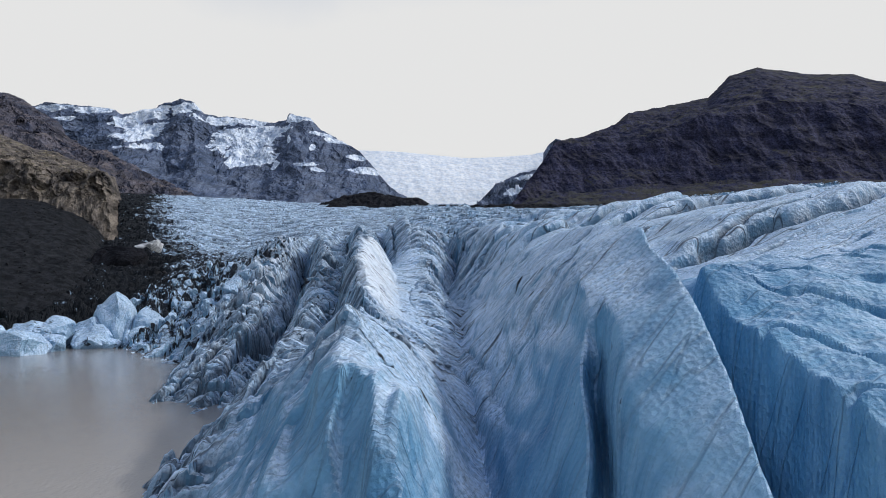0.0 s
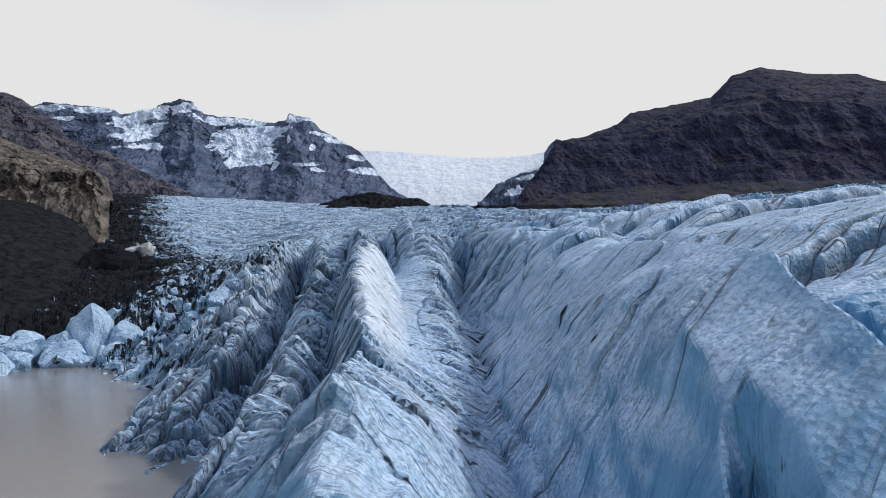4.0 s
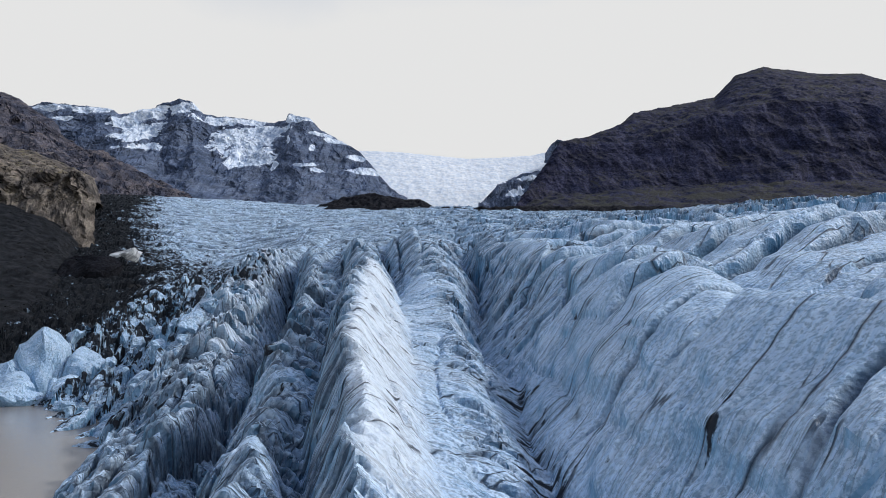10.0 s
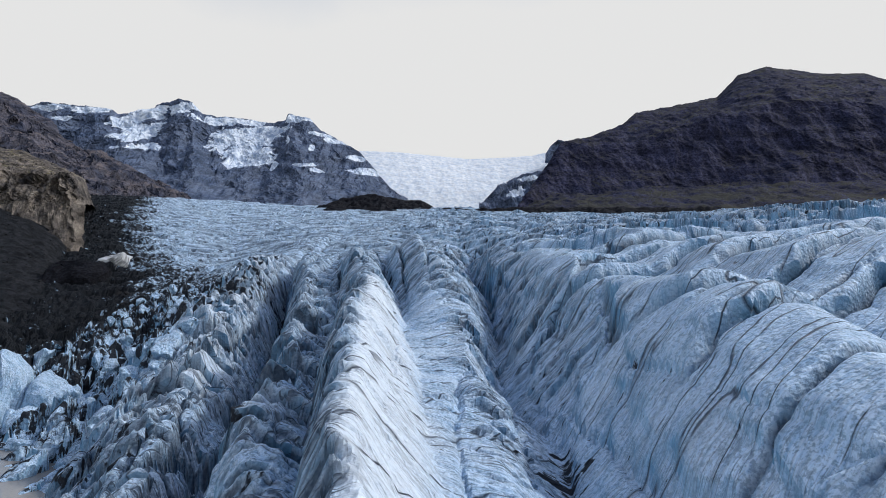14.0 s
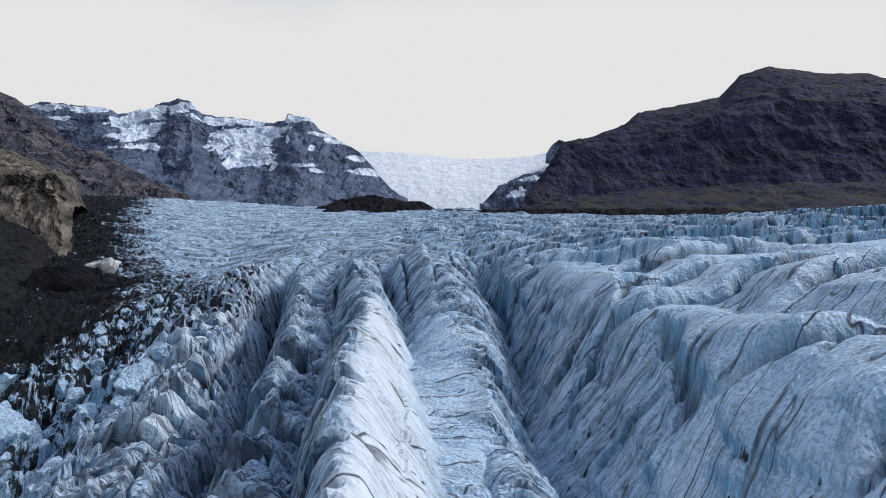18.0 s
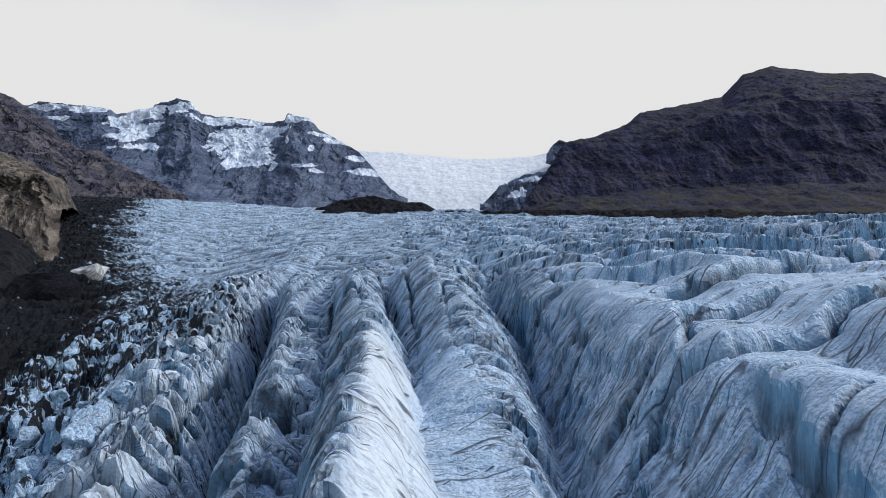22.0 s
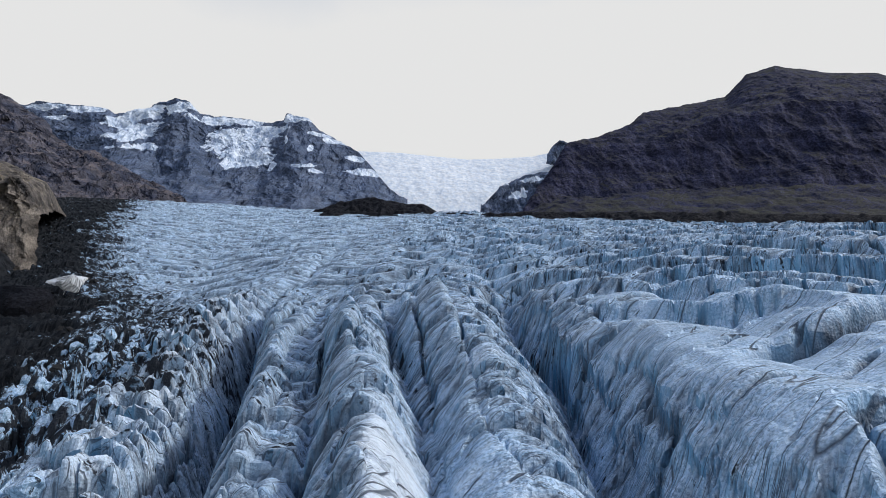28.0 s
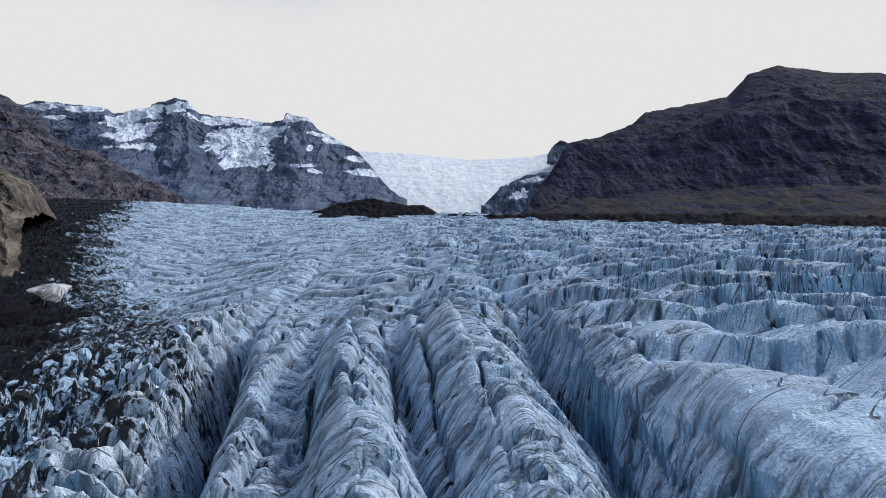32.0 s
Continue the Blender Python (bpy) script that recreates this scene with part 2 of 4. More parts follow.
def rock_material(name, dark, light, moss_or_sun=None, snow=None, scale=1.0, bump_m=1.0, strata=0.5, rills=0.5, lift=(0.98, 1.22)):
    """Weathered rock: mottled base, level beds, rills down the slope, moss or a painted sunlit tan on gentle ground,
    snow where it can lie.
    """
    m, n, l, b = material(name, 0.9)
    base = mix(n, l, ramp(n, l, tex(n, l, 0.02 * scale, 6, 0.6), grey((0.36, 0), (0.64, 1))), dark, light)
    beds = ramp(n, l, tex(n, l, 0.03 * scale, 5, 0.6, (0.2, 0.2, 3.0)), grey((0.42, 0.4), (0.58, 1.3)))
    base = mix(n, l, strata, base, mix(n, l, 1.0, base, beds, "MULTIPLY"))
    rill = ramp(n, l, tex(n, l, 0.08 * scale, 4, 0.6, (1.0, 0.18, 0.22)), grey((0.40, 0.4), (0.60, 1.35)))
    base = mix(n, l, rills, base, mix(n, l, 1.0, base, rill, "MULTIPLY"))
    fine = ramp(n, l, tex(n, l, 0.28 * scale, 3, 0.55), grey((0.40, 0.40), (0.60, 1.6)))
    base = mix(n, l, 0.6, base, mix(n, l, 1.0, base, fine, "MULTIPLY"))
    up = upness(n, l)
    if moss_or_sun:
        g = maths(n, l, "ADD", up, maths(n, l, "MULTIPLY", maths(n, l, "SUBTRACT", tex(n, l, 0.02 * scale, 9, 0.75), 0.5), 1.5))
        base = mix(n, l, ramp(n, l, g, grey((lift[0], 0), (lift[1], 0.9))), base, mix(n, l, tex(n, l, 0.1 * scale, 8, 0.75), moss_or_sun, tuple(c * 1.9 for c in moss_or_sun)))
    if snow:
        geo = n.new("ShaderNodeNewGeometry")
        sep = n.new("ShaderNodeSeparateXYZ")
        l.new(geo.outputs["Position"], sep.inputs[0])
        hgt = maths(n, l, "DIVIDE", maths(n, l, "SUBTRACT", sep.outputs["Z"], snow[0]), snow[1])
        s = maths(n, l, "ADD", maths(n, l, "ADD", maths(n, l, "MULTIPLY", up, 1.1), hgt), maths(n, l, "MULTIPLY", maths(n, l, "SUBTRACT", tex(n, l, 0.03 * scale, 6, 0.6, (1, 1, 1.6)), 0.5), 2.2))
        at = n.new("ShaderNodeAttribute")
        at.attribute_name = "snow"
        rag = maths(n, l, "ADD", at.outputs["Fac"], maths(n, l, "MULTIPLY", maths(n, l, "SUBTRACT", tex(n, l, 0.045 * scale, 8, 0.7), 0.5), 2.6))
        lying = maths(n, l, "MAXIMUM", ramp(n, l, rag, grey((0.46, 0), (0.58, 1))), ramp(n, l, s, grey((1.06, 0), (1.14, 0.8))))
        base = mix(n, l, lying, base, mix(n, l, ramp(n, l, tex(n, l, 0.02, 6, 0.62), grey((0.40, 0), (0.60, 1))), (0.34, 0.43, 0.57), (0.68, 0.75, 0.84)))
    l.new(base, b.inputs["Base Color"])
    bump(n, l, b, mix(n, l, 0.4, tex(n, l, 0.06 * scale, 6, 0.65), tex(n, l, 0.3 * scale, 4, 0.6)), 1.0, bump_m * 1.6)
    return m


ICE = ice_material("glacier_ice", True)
BERG_ICE = ice_material("berg_ice", False)
OLD_ICE, n, l, b = material("gritty_old_ice", 0.7)
l.new(mix(n, l, ramp(n, l, folia(n, l, 0.8, 0.15), grey((0.4, 0), (0.62, 1))), (0.62, 0.66, 0.70), (0.16, 0.17, 0.18)), b.inputs["Base Color"])
bump(n, l, b, tex(n, l, 1.2, 8, 0.7), 0.8, 0.4)


# ---- grids ----
def sheet(name, X, Y, Z, mat, smooth=True, attrs=None, parent=None):
    """One mesh from three arrays of the same rows x columns."""
    r, c = X.shape
    me = bpy.data.meshes.new(name)
    me.vertices.add(r * c)
    me.vertices.foreach_set("co", np.stack([X, Y, Z], -1).astype(np.float32).ravel())
    i = np.arange(r * c).reshape(r, c)
    q = np.stack([i[:-1, :-1], i[:-1, 1:], i[1:, 1:], i[1:, :-1]], -1).reshape(-1, 4)
    me.loops.add(q.size)
    me.loops.foreach_set("vertex_index", q.ravel().astype(np.int32))
    me.polygons.add(len(q))
    me.polygons.foreach_set("loop_start", np.arange(0, q.size, 4, dtype=np.int32))
    me.polygons.foreach_set("use_smooth", np.full(len(q), smooth))
    me.update(calc_edges=True)
    for key, arr in (attrs or {}).items():
        me.attributes.new(key, "FLOAT", "POINT").data.foreach_set("value", arr.astype(np.float32).ravel())
    me.materials.append(mat)
    ob = new(name, me)
    if parent:
        ob.parent = parent
    return ob


def rail(y, *knots):
    """x and z along a line given by knots (y, x, z)."""
    k = np.array(knots, float)
    return np.interp(y, k[:, 0], k[:, 1]), np.interp(y, k[:, 0], k[:, 2])


# ---- glacier ----
def rails(y):
    """Crest and trough lines of the ice, from the rock on the low side to the far side."""
    rock_edge = rail(y, (20, -140, -8), (170, -125, -6), (230, -128, 2), (280, -146, 4), (340, -156, 24), (395, -188, 40), (600, -297, 92), (1100, -540, 179))
    block_foot = rail(y, (20, -75, -6), (100, -72, -5), (140, -78, -3), (165, -80, 1), (190, -80, 12), (230, -88, 18), (300, -102, 26), (430, -130, 44), (1100, -380, 171))
    block_rise = rail(y, (20, -45, -5), (79, -39, -3), (120, -50, -1), (154, -60, 4), (172, -66, 9), (190, -68, 13), (230, -74, 19), (300, -82, 29), (430, -96, 52), (1100, -240, 162))
    outer_crest = rail(y, (20, -34, -5), (66, -29, -4), (80, -30, 2), (95, -31, 6), (123, -37, 10), (158, -42.5, 16.5), (172, -48, 21), (193, -51, 24), (205, -54.5, 26.6), (233, -59, 29.5), (262, -65, 34), (300, -68, 36), (430, -76, 56), (1100, -160, 160))
    dark_trough = rail(y, (20, -24, -5), (44, -21, -0.5), (60, -22.5, -1), (70, -24, -2), (95, -25.5, 1), (144, -33, 6), (190, -42, 8), (217, -48, 12), (245, -54, 20), (275, -58, 31), (300, -60, 34), (1100, -110, 159))
    inner_crest = rail(y, (20, -15, -5), (34, -15, 1), (43, -15.6, 5.6), (52, -15.4, 8.8), (66, -14.5, 12.3), (81, -17, 13.8), (115, -22, 16.5), (150, -28, 22), (193, -36, 28), (209, -40, 30), (236, -46.5, 34), (275, -54, 35), (300, -56, 36.5), (1100, -80, 159))
    cleft = rail(y, (20, -9, -5), (32, -10, 2.5), (42, -10.6, 9.2), (52, -10.6, 9.6), (66, -11, 9), (81, -14, 12), (115, -18, 15), (150, -23, 20), (193, -30, 25), (215, -34, 28), (245, -38, 34), (300, -42, 37), (1100, -66, 159))
    middle_crest = rail(y, (20, -5, -4), (34, -5.6, 8), (43, -6.5, 14), (52, -7, 13.2), (58, -7.6, 13), (66, -8.4, 15.4), (71, -9, 14.6), (80, -11, 18.8), (86, -12, 20), (105, -13.6, 22.2), (114, -14.6, 23.4), (134, -16.7, 25.2), (156, -18.8, 27.4), (168, -19.6, 28.5), (180, -21.4, 30), (200, -27, 34.4), (260, -30, 37), (300, -32, 38.5), (1100, -50, 160))
    crest_edge = rail(y, (20, -4.6, -4.5), (34, -4.8, 7.6), (43, -5.6, 13.4), (58, -6.6, 12.4), (66, -7.4, 14.6), (80, -9.6, 18), (86, -10.6, 19.4), (105, -12, 21.4), (114, -12.8, 22.6), (134, -14.8, 24.4), (156, -16.8, 26.6), (168, -17.8, 27.6), (180, -19.4, 29), (200, -24.5, 33.6), (260, -28, 36.6), (300, -30, 38.2), (1100, -46, 160))
    upper_flank = rail(y, (20, -2, -4), (36, -2.6, 9.5), (52, -3.2, 11), (70, -4.6, 11.6), (100, -7, 15.2), (130, -10.5, 18), (157, -12.8, 20), (180, -15.5, 22), (192, -17.5, 23.5), (205, -20, 28), (230, -22, 34), (300, -20, 38), (1100, -34, 158))
    lower_flank = rail(y, (20, 0.5, -4), (40, 0, 6.5), (52, -0.5, 7.8), (70, -1, 10), (88, -1.8, 12.6), (100, -2.2, 13.8), (124, -2.8, 16.8), (146, -4, 21), (165, -5.4, 27), (179, -6.9, 30.8), (197, -9, 33.5), (210, -13, 37.5), (240, -12, 38), (300, -10, 40), (1100, -20, 158))
    deep_trough = rail(y, (20, 3, -5), (34, 2.8, 0), (40, 2.7, 2), (52, 2.5, 5), (64, 2, 7.6), (75, 2, 8.8), (86, 2.4, 9.8), (105, 3.2, 10.8), (124, 1.5, 11.3), (133, 1.4, 12.8), (160, 2.5, 16.5), (192, 3.8, 20.5), (220, 2, 24.5), (250, 2, 33), (300, 2, 38.5), (1100, 0, 157))
    slab_foot = rail(y, (20, 9, -4), (28, 9, 5), (37, 9.1, 12.6), (46, 10, 16.6), (60, 9.6, 17), (77, 6.4, 15), (95, 9, 17.6), (112, 10.4, 20), (134, 8.2, 19.5), (158, 7.8, 25.6), (180, 8, 27), (196, 4, 31), (215, 6, 34), (230, 7, 36), (300, 9, 41), (1100, 20, 156))
    sail_crest = rail(y, (20, 13, 1), (28.6, 13.8, 8.6), (36, 14, 14), (40.3, 14.3, 17), (46, 15, 19.8), (64, 15.6, 21.2), (85, 15.7, 22.4), (99, 18.6, 24), (123, 16.5, 25.6), (145, 15.6, 27.6), (161, 13, 30), (173, 14.5, 31.5), (193, 14, 33.5), (207, 18, 36.5), (300, 22, 43.5), (1100, 44, 155))
    sail_trough = rail(y, (20, 15, -4), (30, 15.8, -3), (36, 16.4, -2), (44, 17.4, 3), (50, 18.2, 9), (58, 20.5, 14), (75, 22, 18.5), (105, 24, 23.2), (123, 23, 24.3), (160, 21, 28.6), (207, 25, 35), (300, 29, 42.5), (1100, 60, 154))
    wall_crest = rail(y, (20, 21, 4), (30, 20.2, 10), (34, 19.6, 11), (40, 18.6, 13), (47, 18.8, 16.5), (54, 23, 16.4), (66, 28.6, 17.8), (85, 30, 23.5), (118, 28, 27), (145, 29, 29.2), (176, 29.5, 34), (207, 32, 38), (300, 37, 45.5), (1100, 80, 152))
    back_slab = rail(y, (20, 36, 10), (40, 36, 14), (81, 40, 24.5), (118, 42, 29.5), (161, 47.7, 33.5), (200, 57, 37), (260, 66, 46), (300, 70, 50), (1100, 160, 148))
    side_slope = rail(y, (20, 75, 18), (60, 80, 30), (152, 97, 38.5), (260, 120, 51), (300, 128, 56), (720, 316, 97), (1100, 420, 138))
    far_side = rail(y, (20, 260, 26), (152, 260, 44), (300, 300, 58), (720, 560, 92), (1100, 900, 120))
    return [
        rock_edge, block_foot, block_rise, outer_crest, dark_trough, inner_crest,
        cleft, middle_crest, crest_edge, upper_flank, lower_flank, deep_trough,
        slab_foot, sail_crest, sail_trough, wall_crest, back_slab, side_slope,
        far_side,
    ]


def glacier_height(x, y):
    """The bare form: crest and trough lines joined across, then broken up."""
    wx = x + 0.8 * fbm(x / 13, y / 24, 2, 5)
    wy = y + 2.0 * fbm(x / 16, y / 16, 2, 6)
    rs = rails(wy)
    z = np.array(rs[0][1], copy=True)
    for i in range(len(rs) - 1):
        (x0, z0), (x1, z1) = rs[i], rs[i + 1]
        before, after = rs[max(i - 1, 0)][1], rs[min(i + 2, len(rs) - 1)][1]
        t = np.clip((wx - x0) / np.maximum(x1 - x0, 0.5), 0, 1)
        hi = z0 > z1
        crest = np.where(hi, before <= z0, after <= z1)  # only crests are rounded
        d = np.where(hi, t, 1 - t) ** (1 + 0.75 * crest * step(58, 95, wy) * (1 - step(260, 340, wy)))
        z = np.where(wx > x0, np.where(hi, z0, z1) - np.abs(z0 - z1) * d, z)
    return z


rows_y = [14.0]
while rows_y[-1] < 1080:
    rows_y.append(rows_y[-1] + max(0.22, 0.0033 * rows_y[-1]))
gy = np.array(rows_y)[:, None]
gc = np.linspace(0, 1, 1000)[None, :]
x_left, x_right = -(62 + 0.53 * gy), 46 + 0.76 * gy
GX = x_left + (x_right - x_left) * gc
GY = gy + 0 * gc
GZ = glacier_height(GX, GY)
BASE = GZ.copy()
lines = rails(GY)

far = step(200, 262, GY + 0.25 * GX)
left = step(-40, -62, GX + 0.10 * (GY - 150)) * (1 - step(245, 340, GY))
right = step(7, 14, GX) * (1 - 0.3 * far)
mid = (1 - left) * (1 - right) * (1 - 0.9 * step(215, 275, GY))
# freshly broken, glazed ice at the front
fresh = step(50, 36, GY + 5 * fbm(GX / 9, GY / 9, 3, 181) - 16 * step(12, 18, GX)) * step(-16, -11, GX)
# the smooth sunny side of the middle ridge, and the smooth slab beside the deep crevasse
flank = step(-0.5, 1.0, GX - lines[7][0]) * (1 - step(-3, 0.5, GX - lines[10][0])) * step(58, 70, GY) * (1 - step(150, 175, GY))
slab = step(0, 5, GX) * (1 - step(20, 30, GX)) * (1 - step(105, 130, GY))


def crack(s, width):
    """1 in the narrow gap at each whole number, 0 elsewhere."""
    return np.exp(-((s - np.round(s)) / width) ** 2)


def strip(s, seed):
    """A random number for each strip between two whole numbers."""
    return hashed(np.floor(s), 0 * s, seed) / 65536 - 0.5


def fault(points, lift, fade, gap, width, seed):
    """A crevasse along a bent line in plan: its far side stands higher by lift, which fades out behind it."""
    wx, wy = GX + 0.9 * fbm(GX / 6, GY / 6, 3, seed), GY + 0.9 * fbm(GX / 6 + 9, GY / 6, 3, seed)
    best = np.full(GX.shape, 1e9)
    side = np.zeros(GX.shape)
    for (x0, y0), (x1, y1) in zip(points, points[1:]):
        dx, dy = x1 - x0, y1 - y0
        ln = math.hypot(dx, dy)
        t = np.clip(((wx - x0) * dx + (wy - y0) * dy) / ln ** 2, 0, 1)
        d = np.hypot(wx - x0 - t * dx, wy - y0 - t * dy)
        cross = (dx * (wy - y0) - dy * (wx - x0)) / ln
        side = np.where(d < best, cross, side)
        best = np.minimum(best, d)
    (xa, ya), (xb, yb) = points[0], points[-1]
    u = ((GX - xa) * (xb - xa) + (GY - ya) * (yb - ya)) / ((xb - xa) ** 2 + (yb - ya) ** 2)
    ends = step(-0.05, 0.12, u) * (1 - step(0.75, 1.05, u))
    out = ends * (lift * step(-0.2, 0.6, side) * np.exp(-np.clip(best - 1.2, 0, 99) / fade) - gap * np.exp(-(best / width) ** 2))
    return out, ends * np.exp(-(best / (width * 0.8)) ** 2)


# the layers of the ice lean towards the lagoon; the crevasses lie in arcs round a point on its low side
lean = GY + 0.10 * GX - 0.35 * BASE
phase = np.hypot(GX + 55, GY - 139)
around = np.arctan2(GX + 55, GY - 139)
upper = far * (1 - 0.5 * left)
open_ice = np.clip(right + upper, 0, 1)

# terraces of the right side: steep faces, sharp lips, long even backs
reach = 15.5 + 0.010 * GY
p1 = phase / reach + 0.55 * fbm(GX / 55, GY / 70, 3, 41)
f = p1 - np.floor(p1)
w = 0.12
terrace = np.where(f < w, (f / w) ** 1.3, 1 - np.clip((f - w) / (1 - w), 0, 1) ** 1.1)
face = step(0, 0.03, f) * (1 - step(w, w + 0.05, f))
tall = (0.8 + 4.6 * step(118, 185, GY + 0.3 * GX) - 1.2 * step(15, -25, GX) + 0.0045 * np.clip(GY - 250, 0, 900)) * np.clip(0.75 + 0.6 * fbm(GX / 34, GY / 40, 2, 42), 0.2, 1.6) * step(60, 90, GY + GX)
calm = step(6, 10, GX) * (1 - step(178, 215, GY + 0.35 * GX))
tall = tall * (1 - 0.85 * calm) * (1 - 0.8 * slab) * (1 - 0.55 * step(-10, -60, GX) * step(220, 300, GY))
GZ = GZ + open_ice * tall * (terrace - 0.5)
# upright gashes down the faces, a few metres apart, that run on over the tops as thin cracks
g1 = around * phase / 5.2 + 0.8 * fbm(GX / 16, GY / 16, 3, 43)
gash = crack(g1, 0.085) * step(-0.25, 0.1, fbm(GX / 12, GY / 12, 2, 45))
GZ = GZ - open_ice * (1 - slab) * (1 - calm) * gash * (0.10 + 0.60 * tall * face)
p2 = phase / (reach * 0.31) + 0.6 * fbm(GX / 24, GY / 30, 3, 51)
GZ = GZ + open_ice * (0.15 + 0.85 * upper) * 0.24 * tall * (saw(-p2, 0.72) - 0.5)
GZ = GZ + open_ice * (0.25 * fbm(GX / 11, GY / 12, 2, 58) + 1.6 * upper * fbm(GX / 60, GY / 50, 2, 55))

# bold straight cracks across the slabs, a few metres apart
q = (0.42 * GX - 0.91 * GY) / 6.5 + 0.28 * fbm(GX / 30, GY / 30, 2, 141)
bold = crack(q, 0.045 * np.clip(GY / 120, 1, 3)) * step(0.0, 0.15, fbm(GX / 15, GY / 9, 2, 142)) * np.clip(right + 0.4 * slab, 0, 1) * (1 - fresh) * (1 - 0.6 * far)
GZ = GZ + right * (1 - fresh) * (1 - 0.5 * slab) * (0.9 - 0.55 * calm) * (strip(q, 143) + 0.6 * (q - np.floor(q) - 0.5)) - 0.9 * bold

# the crevasses that cut the slabs near the path
cuts = 0 * GX
for k, (pts, lift, fade, gap, width) in enumerate((
    ([(3, 82), (12, 77.5), (24, 83), (46, 97)], -1.6, 6, 1.6, 0.7),
    ([(10.5, 96), (14.4, 98), (19, 99.5), (30, 104), (48, 116)], 1.5, 12, 2.2, 0.5),
    ([(10.4, 112.5), (17, 109), (27, 112), (50, 128)], 1.4, 10, 2.0, 0.6),
    ([(10.6, 113), (12.6, 123), (14, 132)], -2.2, 7, 2.2, 0.5),
    ([(4, 133), (9.5, 137), (15, 136), (24, 139), (44, 150)], 1.4, 10, 2.0, 0.5),
    ([(12, 140), (15.5, 146.5), (20, 150), (34, 158)], 1.6, 9, 1.8, 0.5),
    ([(7, 158), (7.7, 166), (10, 176)], -0.8, 6, 1.4, 0.4),
    ([(24, 66), (34, 72), (50, 75), (62, 86)], 2.0, 12, 2.0, 0.7),
    ([(33, 100), (44, 108), (60, 112), (80, 126)], 2.2, 12, 2.2, 0.8),
    ([(26, 128), (40, 138), (58, 144), (76, 158)], 2.2, 12, 2.2, 0.8),
    ([(18, 168), (30, 172), (46, 182), (70, 190)], 2.4, 12, 2.2, 0.8),
)):
    dz, line = fault(pts, lift, fade, gap, width, 300 + k)
    GZ = GZ + dz
    cuts = np.maximum(cuts, line)

# jumbled blocks towards the water and the rock
left_raw = left
left = left * step(-2.0, 2.5, BASE)
gaps = 0
for size, amp, seed in ((8.0, 4.2, 61), (4.0, 2.4, 62), (2.0, 1.0, 63)):
    gap, rid, ox, oy = cells(GX / size + 0.3 * fbm(GX / 9, GY / 9, 3, seed), GY / (size * 1.25) + 0.3 * fbm(GX / 7, GY / 7, 3, seed + 5), seed)
    tip = np.sin(rid * 40) * ox + np.cos(rid * 57) * oy
    GZ = GZ + left * amp * ((rid - 0.5) * 0.8 + tip * 0.9 - 0.35 * np.exp(-(gap / 0.08) ** 2))
    gaps = np.maximum(gaps, np.exp(-(gap / 0.07) ** 2) * (size > 3))

# slices where the leaning layers come out, each a little off its neighbours, with thin cracks between
lean = GY + 0.10 * GX - 0.35 * GZ
relief = mid * (1 - 0.7 * slab) * (1 - 0.8 * fresh)
sliced = np.clip(relief + (0.28 + 0.2 * far) * open_ice * (1 - fresh) * (1 - 0.8 * calm), 0, 1)
ribs = 0 * GX
for size, amp, wide, seed in ((9.0, 1.2, 0.035, 70), (4.2, 0.75, 0.05, 71), (1.9, 0.42, 0.08, 72), (0.95, 0.20, 0.12, 73)):
    bend = 0.35 * fbm(GX / (size * 3.0), GY / (size * 3.5), 2, seed)
    u = lean / size + bend + 0.45 * (1 - 0.8 * far) * strip(GX / (size * 1.7) + 0.4 * fbm(GX / 20, GY / 12, 2, seed + 4), seed + 3)
    f_u = u - np.floor(u)
    comb = 1 - 0.65 * np.maximum(step(72, 56, GY) * step(-8, -5, GX) * (1 - step(4, 7, GX)), np.exp(-((GX - lines[11][0]) / 4) ** 2) * (1 - step(120, 150, GY)))
    weight = comb * step(-0.35 + 0.45 * right, 0.05 + 0.45 * right, fbm(GX / (size * 3.2), lean / (size * 2.2), 2, seed + 7)) * (1 - 0.78 * flank) * (1 - step(260, 420, GY) * (size < 3)) * (1 - step(130, 180, GY) * (size < 1))
    notch = crack(u, wide * np.clip(GY / 110, 1, 3.5))
    turn = hashed(np.floor(u), 0 * u, seed + 21) / 65536
    GZ = GZ + sliced * weight * (amp * (1.1 * strip(u, seed + 9) + (0.3 + 0.9 * turn) * (0.5 - f_u)) - amp * 0.9 * notch)
    ribs = np.maximum(ribs, np.clip(1.6 * sliced, 0, 1) * weight * notch)
# long clefts along the ridges
f1 = (GX + 0.10 * GY) / 5.0 + 0.5 * fbm(GX / 26, GY / 50, 3, 73)
slit = crack(f1, 0.05) * step(-0.05, 0.25, fbm(GX / 8, GY / 30, 3, 74))
finned = mid * (1 - fresh) * (0.15 + 0.85 * np.maximum(step(-15, -22, GX + 0.06 * (GY - 80)), step(170, 215, GY)))
GZ = GZ + finned * (1.6 * strip(f1, 77) + 1.2 * (saw(f1, 0.25) - 0.5) - 2.6 * slit)
# broken facets between the ridges and the water
shore = step(-13, -19, GX + 0.10 * (GY - 80)) * (1 - left_raw) * (1 - step(190, 230, GY)) * step(-3, 2, BASE)
shore = shore * (1 - 0.6 * step(140, 165, GY))
gap, rid, ox, oy = cells(GX / 6.0 + 0.3 * fbm(GX / 8, GY / 8, 2, 85), GY / 11.0, 86)
GZ = GZ + shore * (2.6 * (ridged(GX / 7, GY / 14, 4, 87, 0.55) - 0.62) + 1.9 * ((rid - 0.5) * 0.8 + np.sin(rid * 40) * ox + np.cos(rid * 57) * oy) - 0.8 * np.exp(-(gap / 0.05) ** 2))
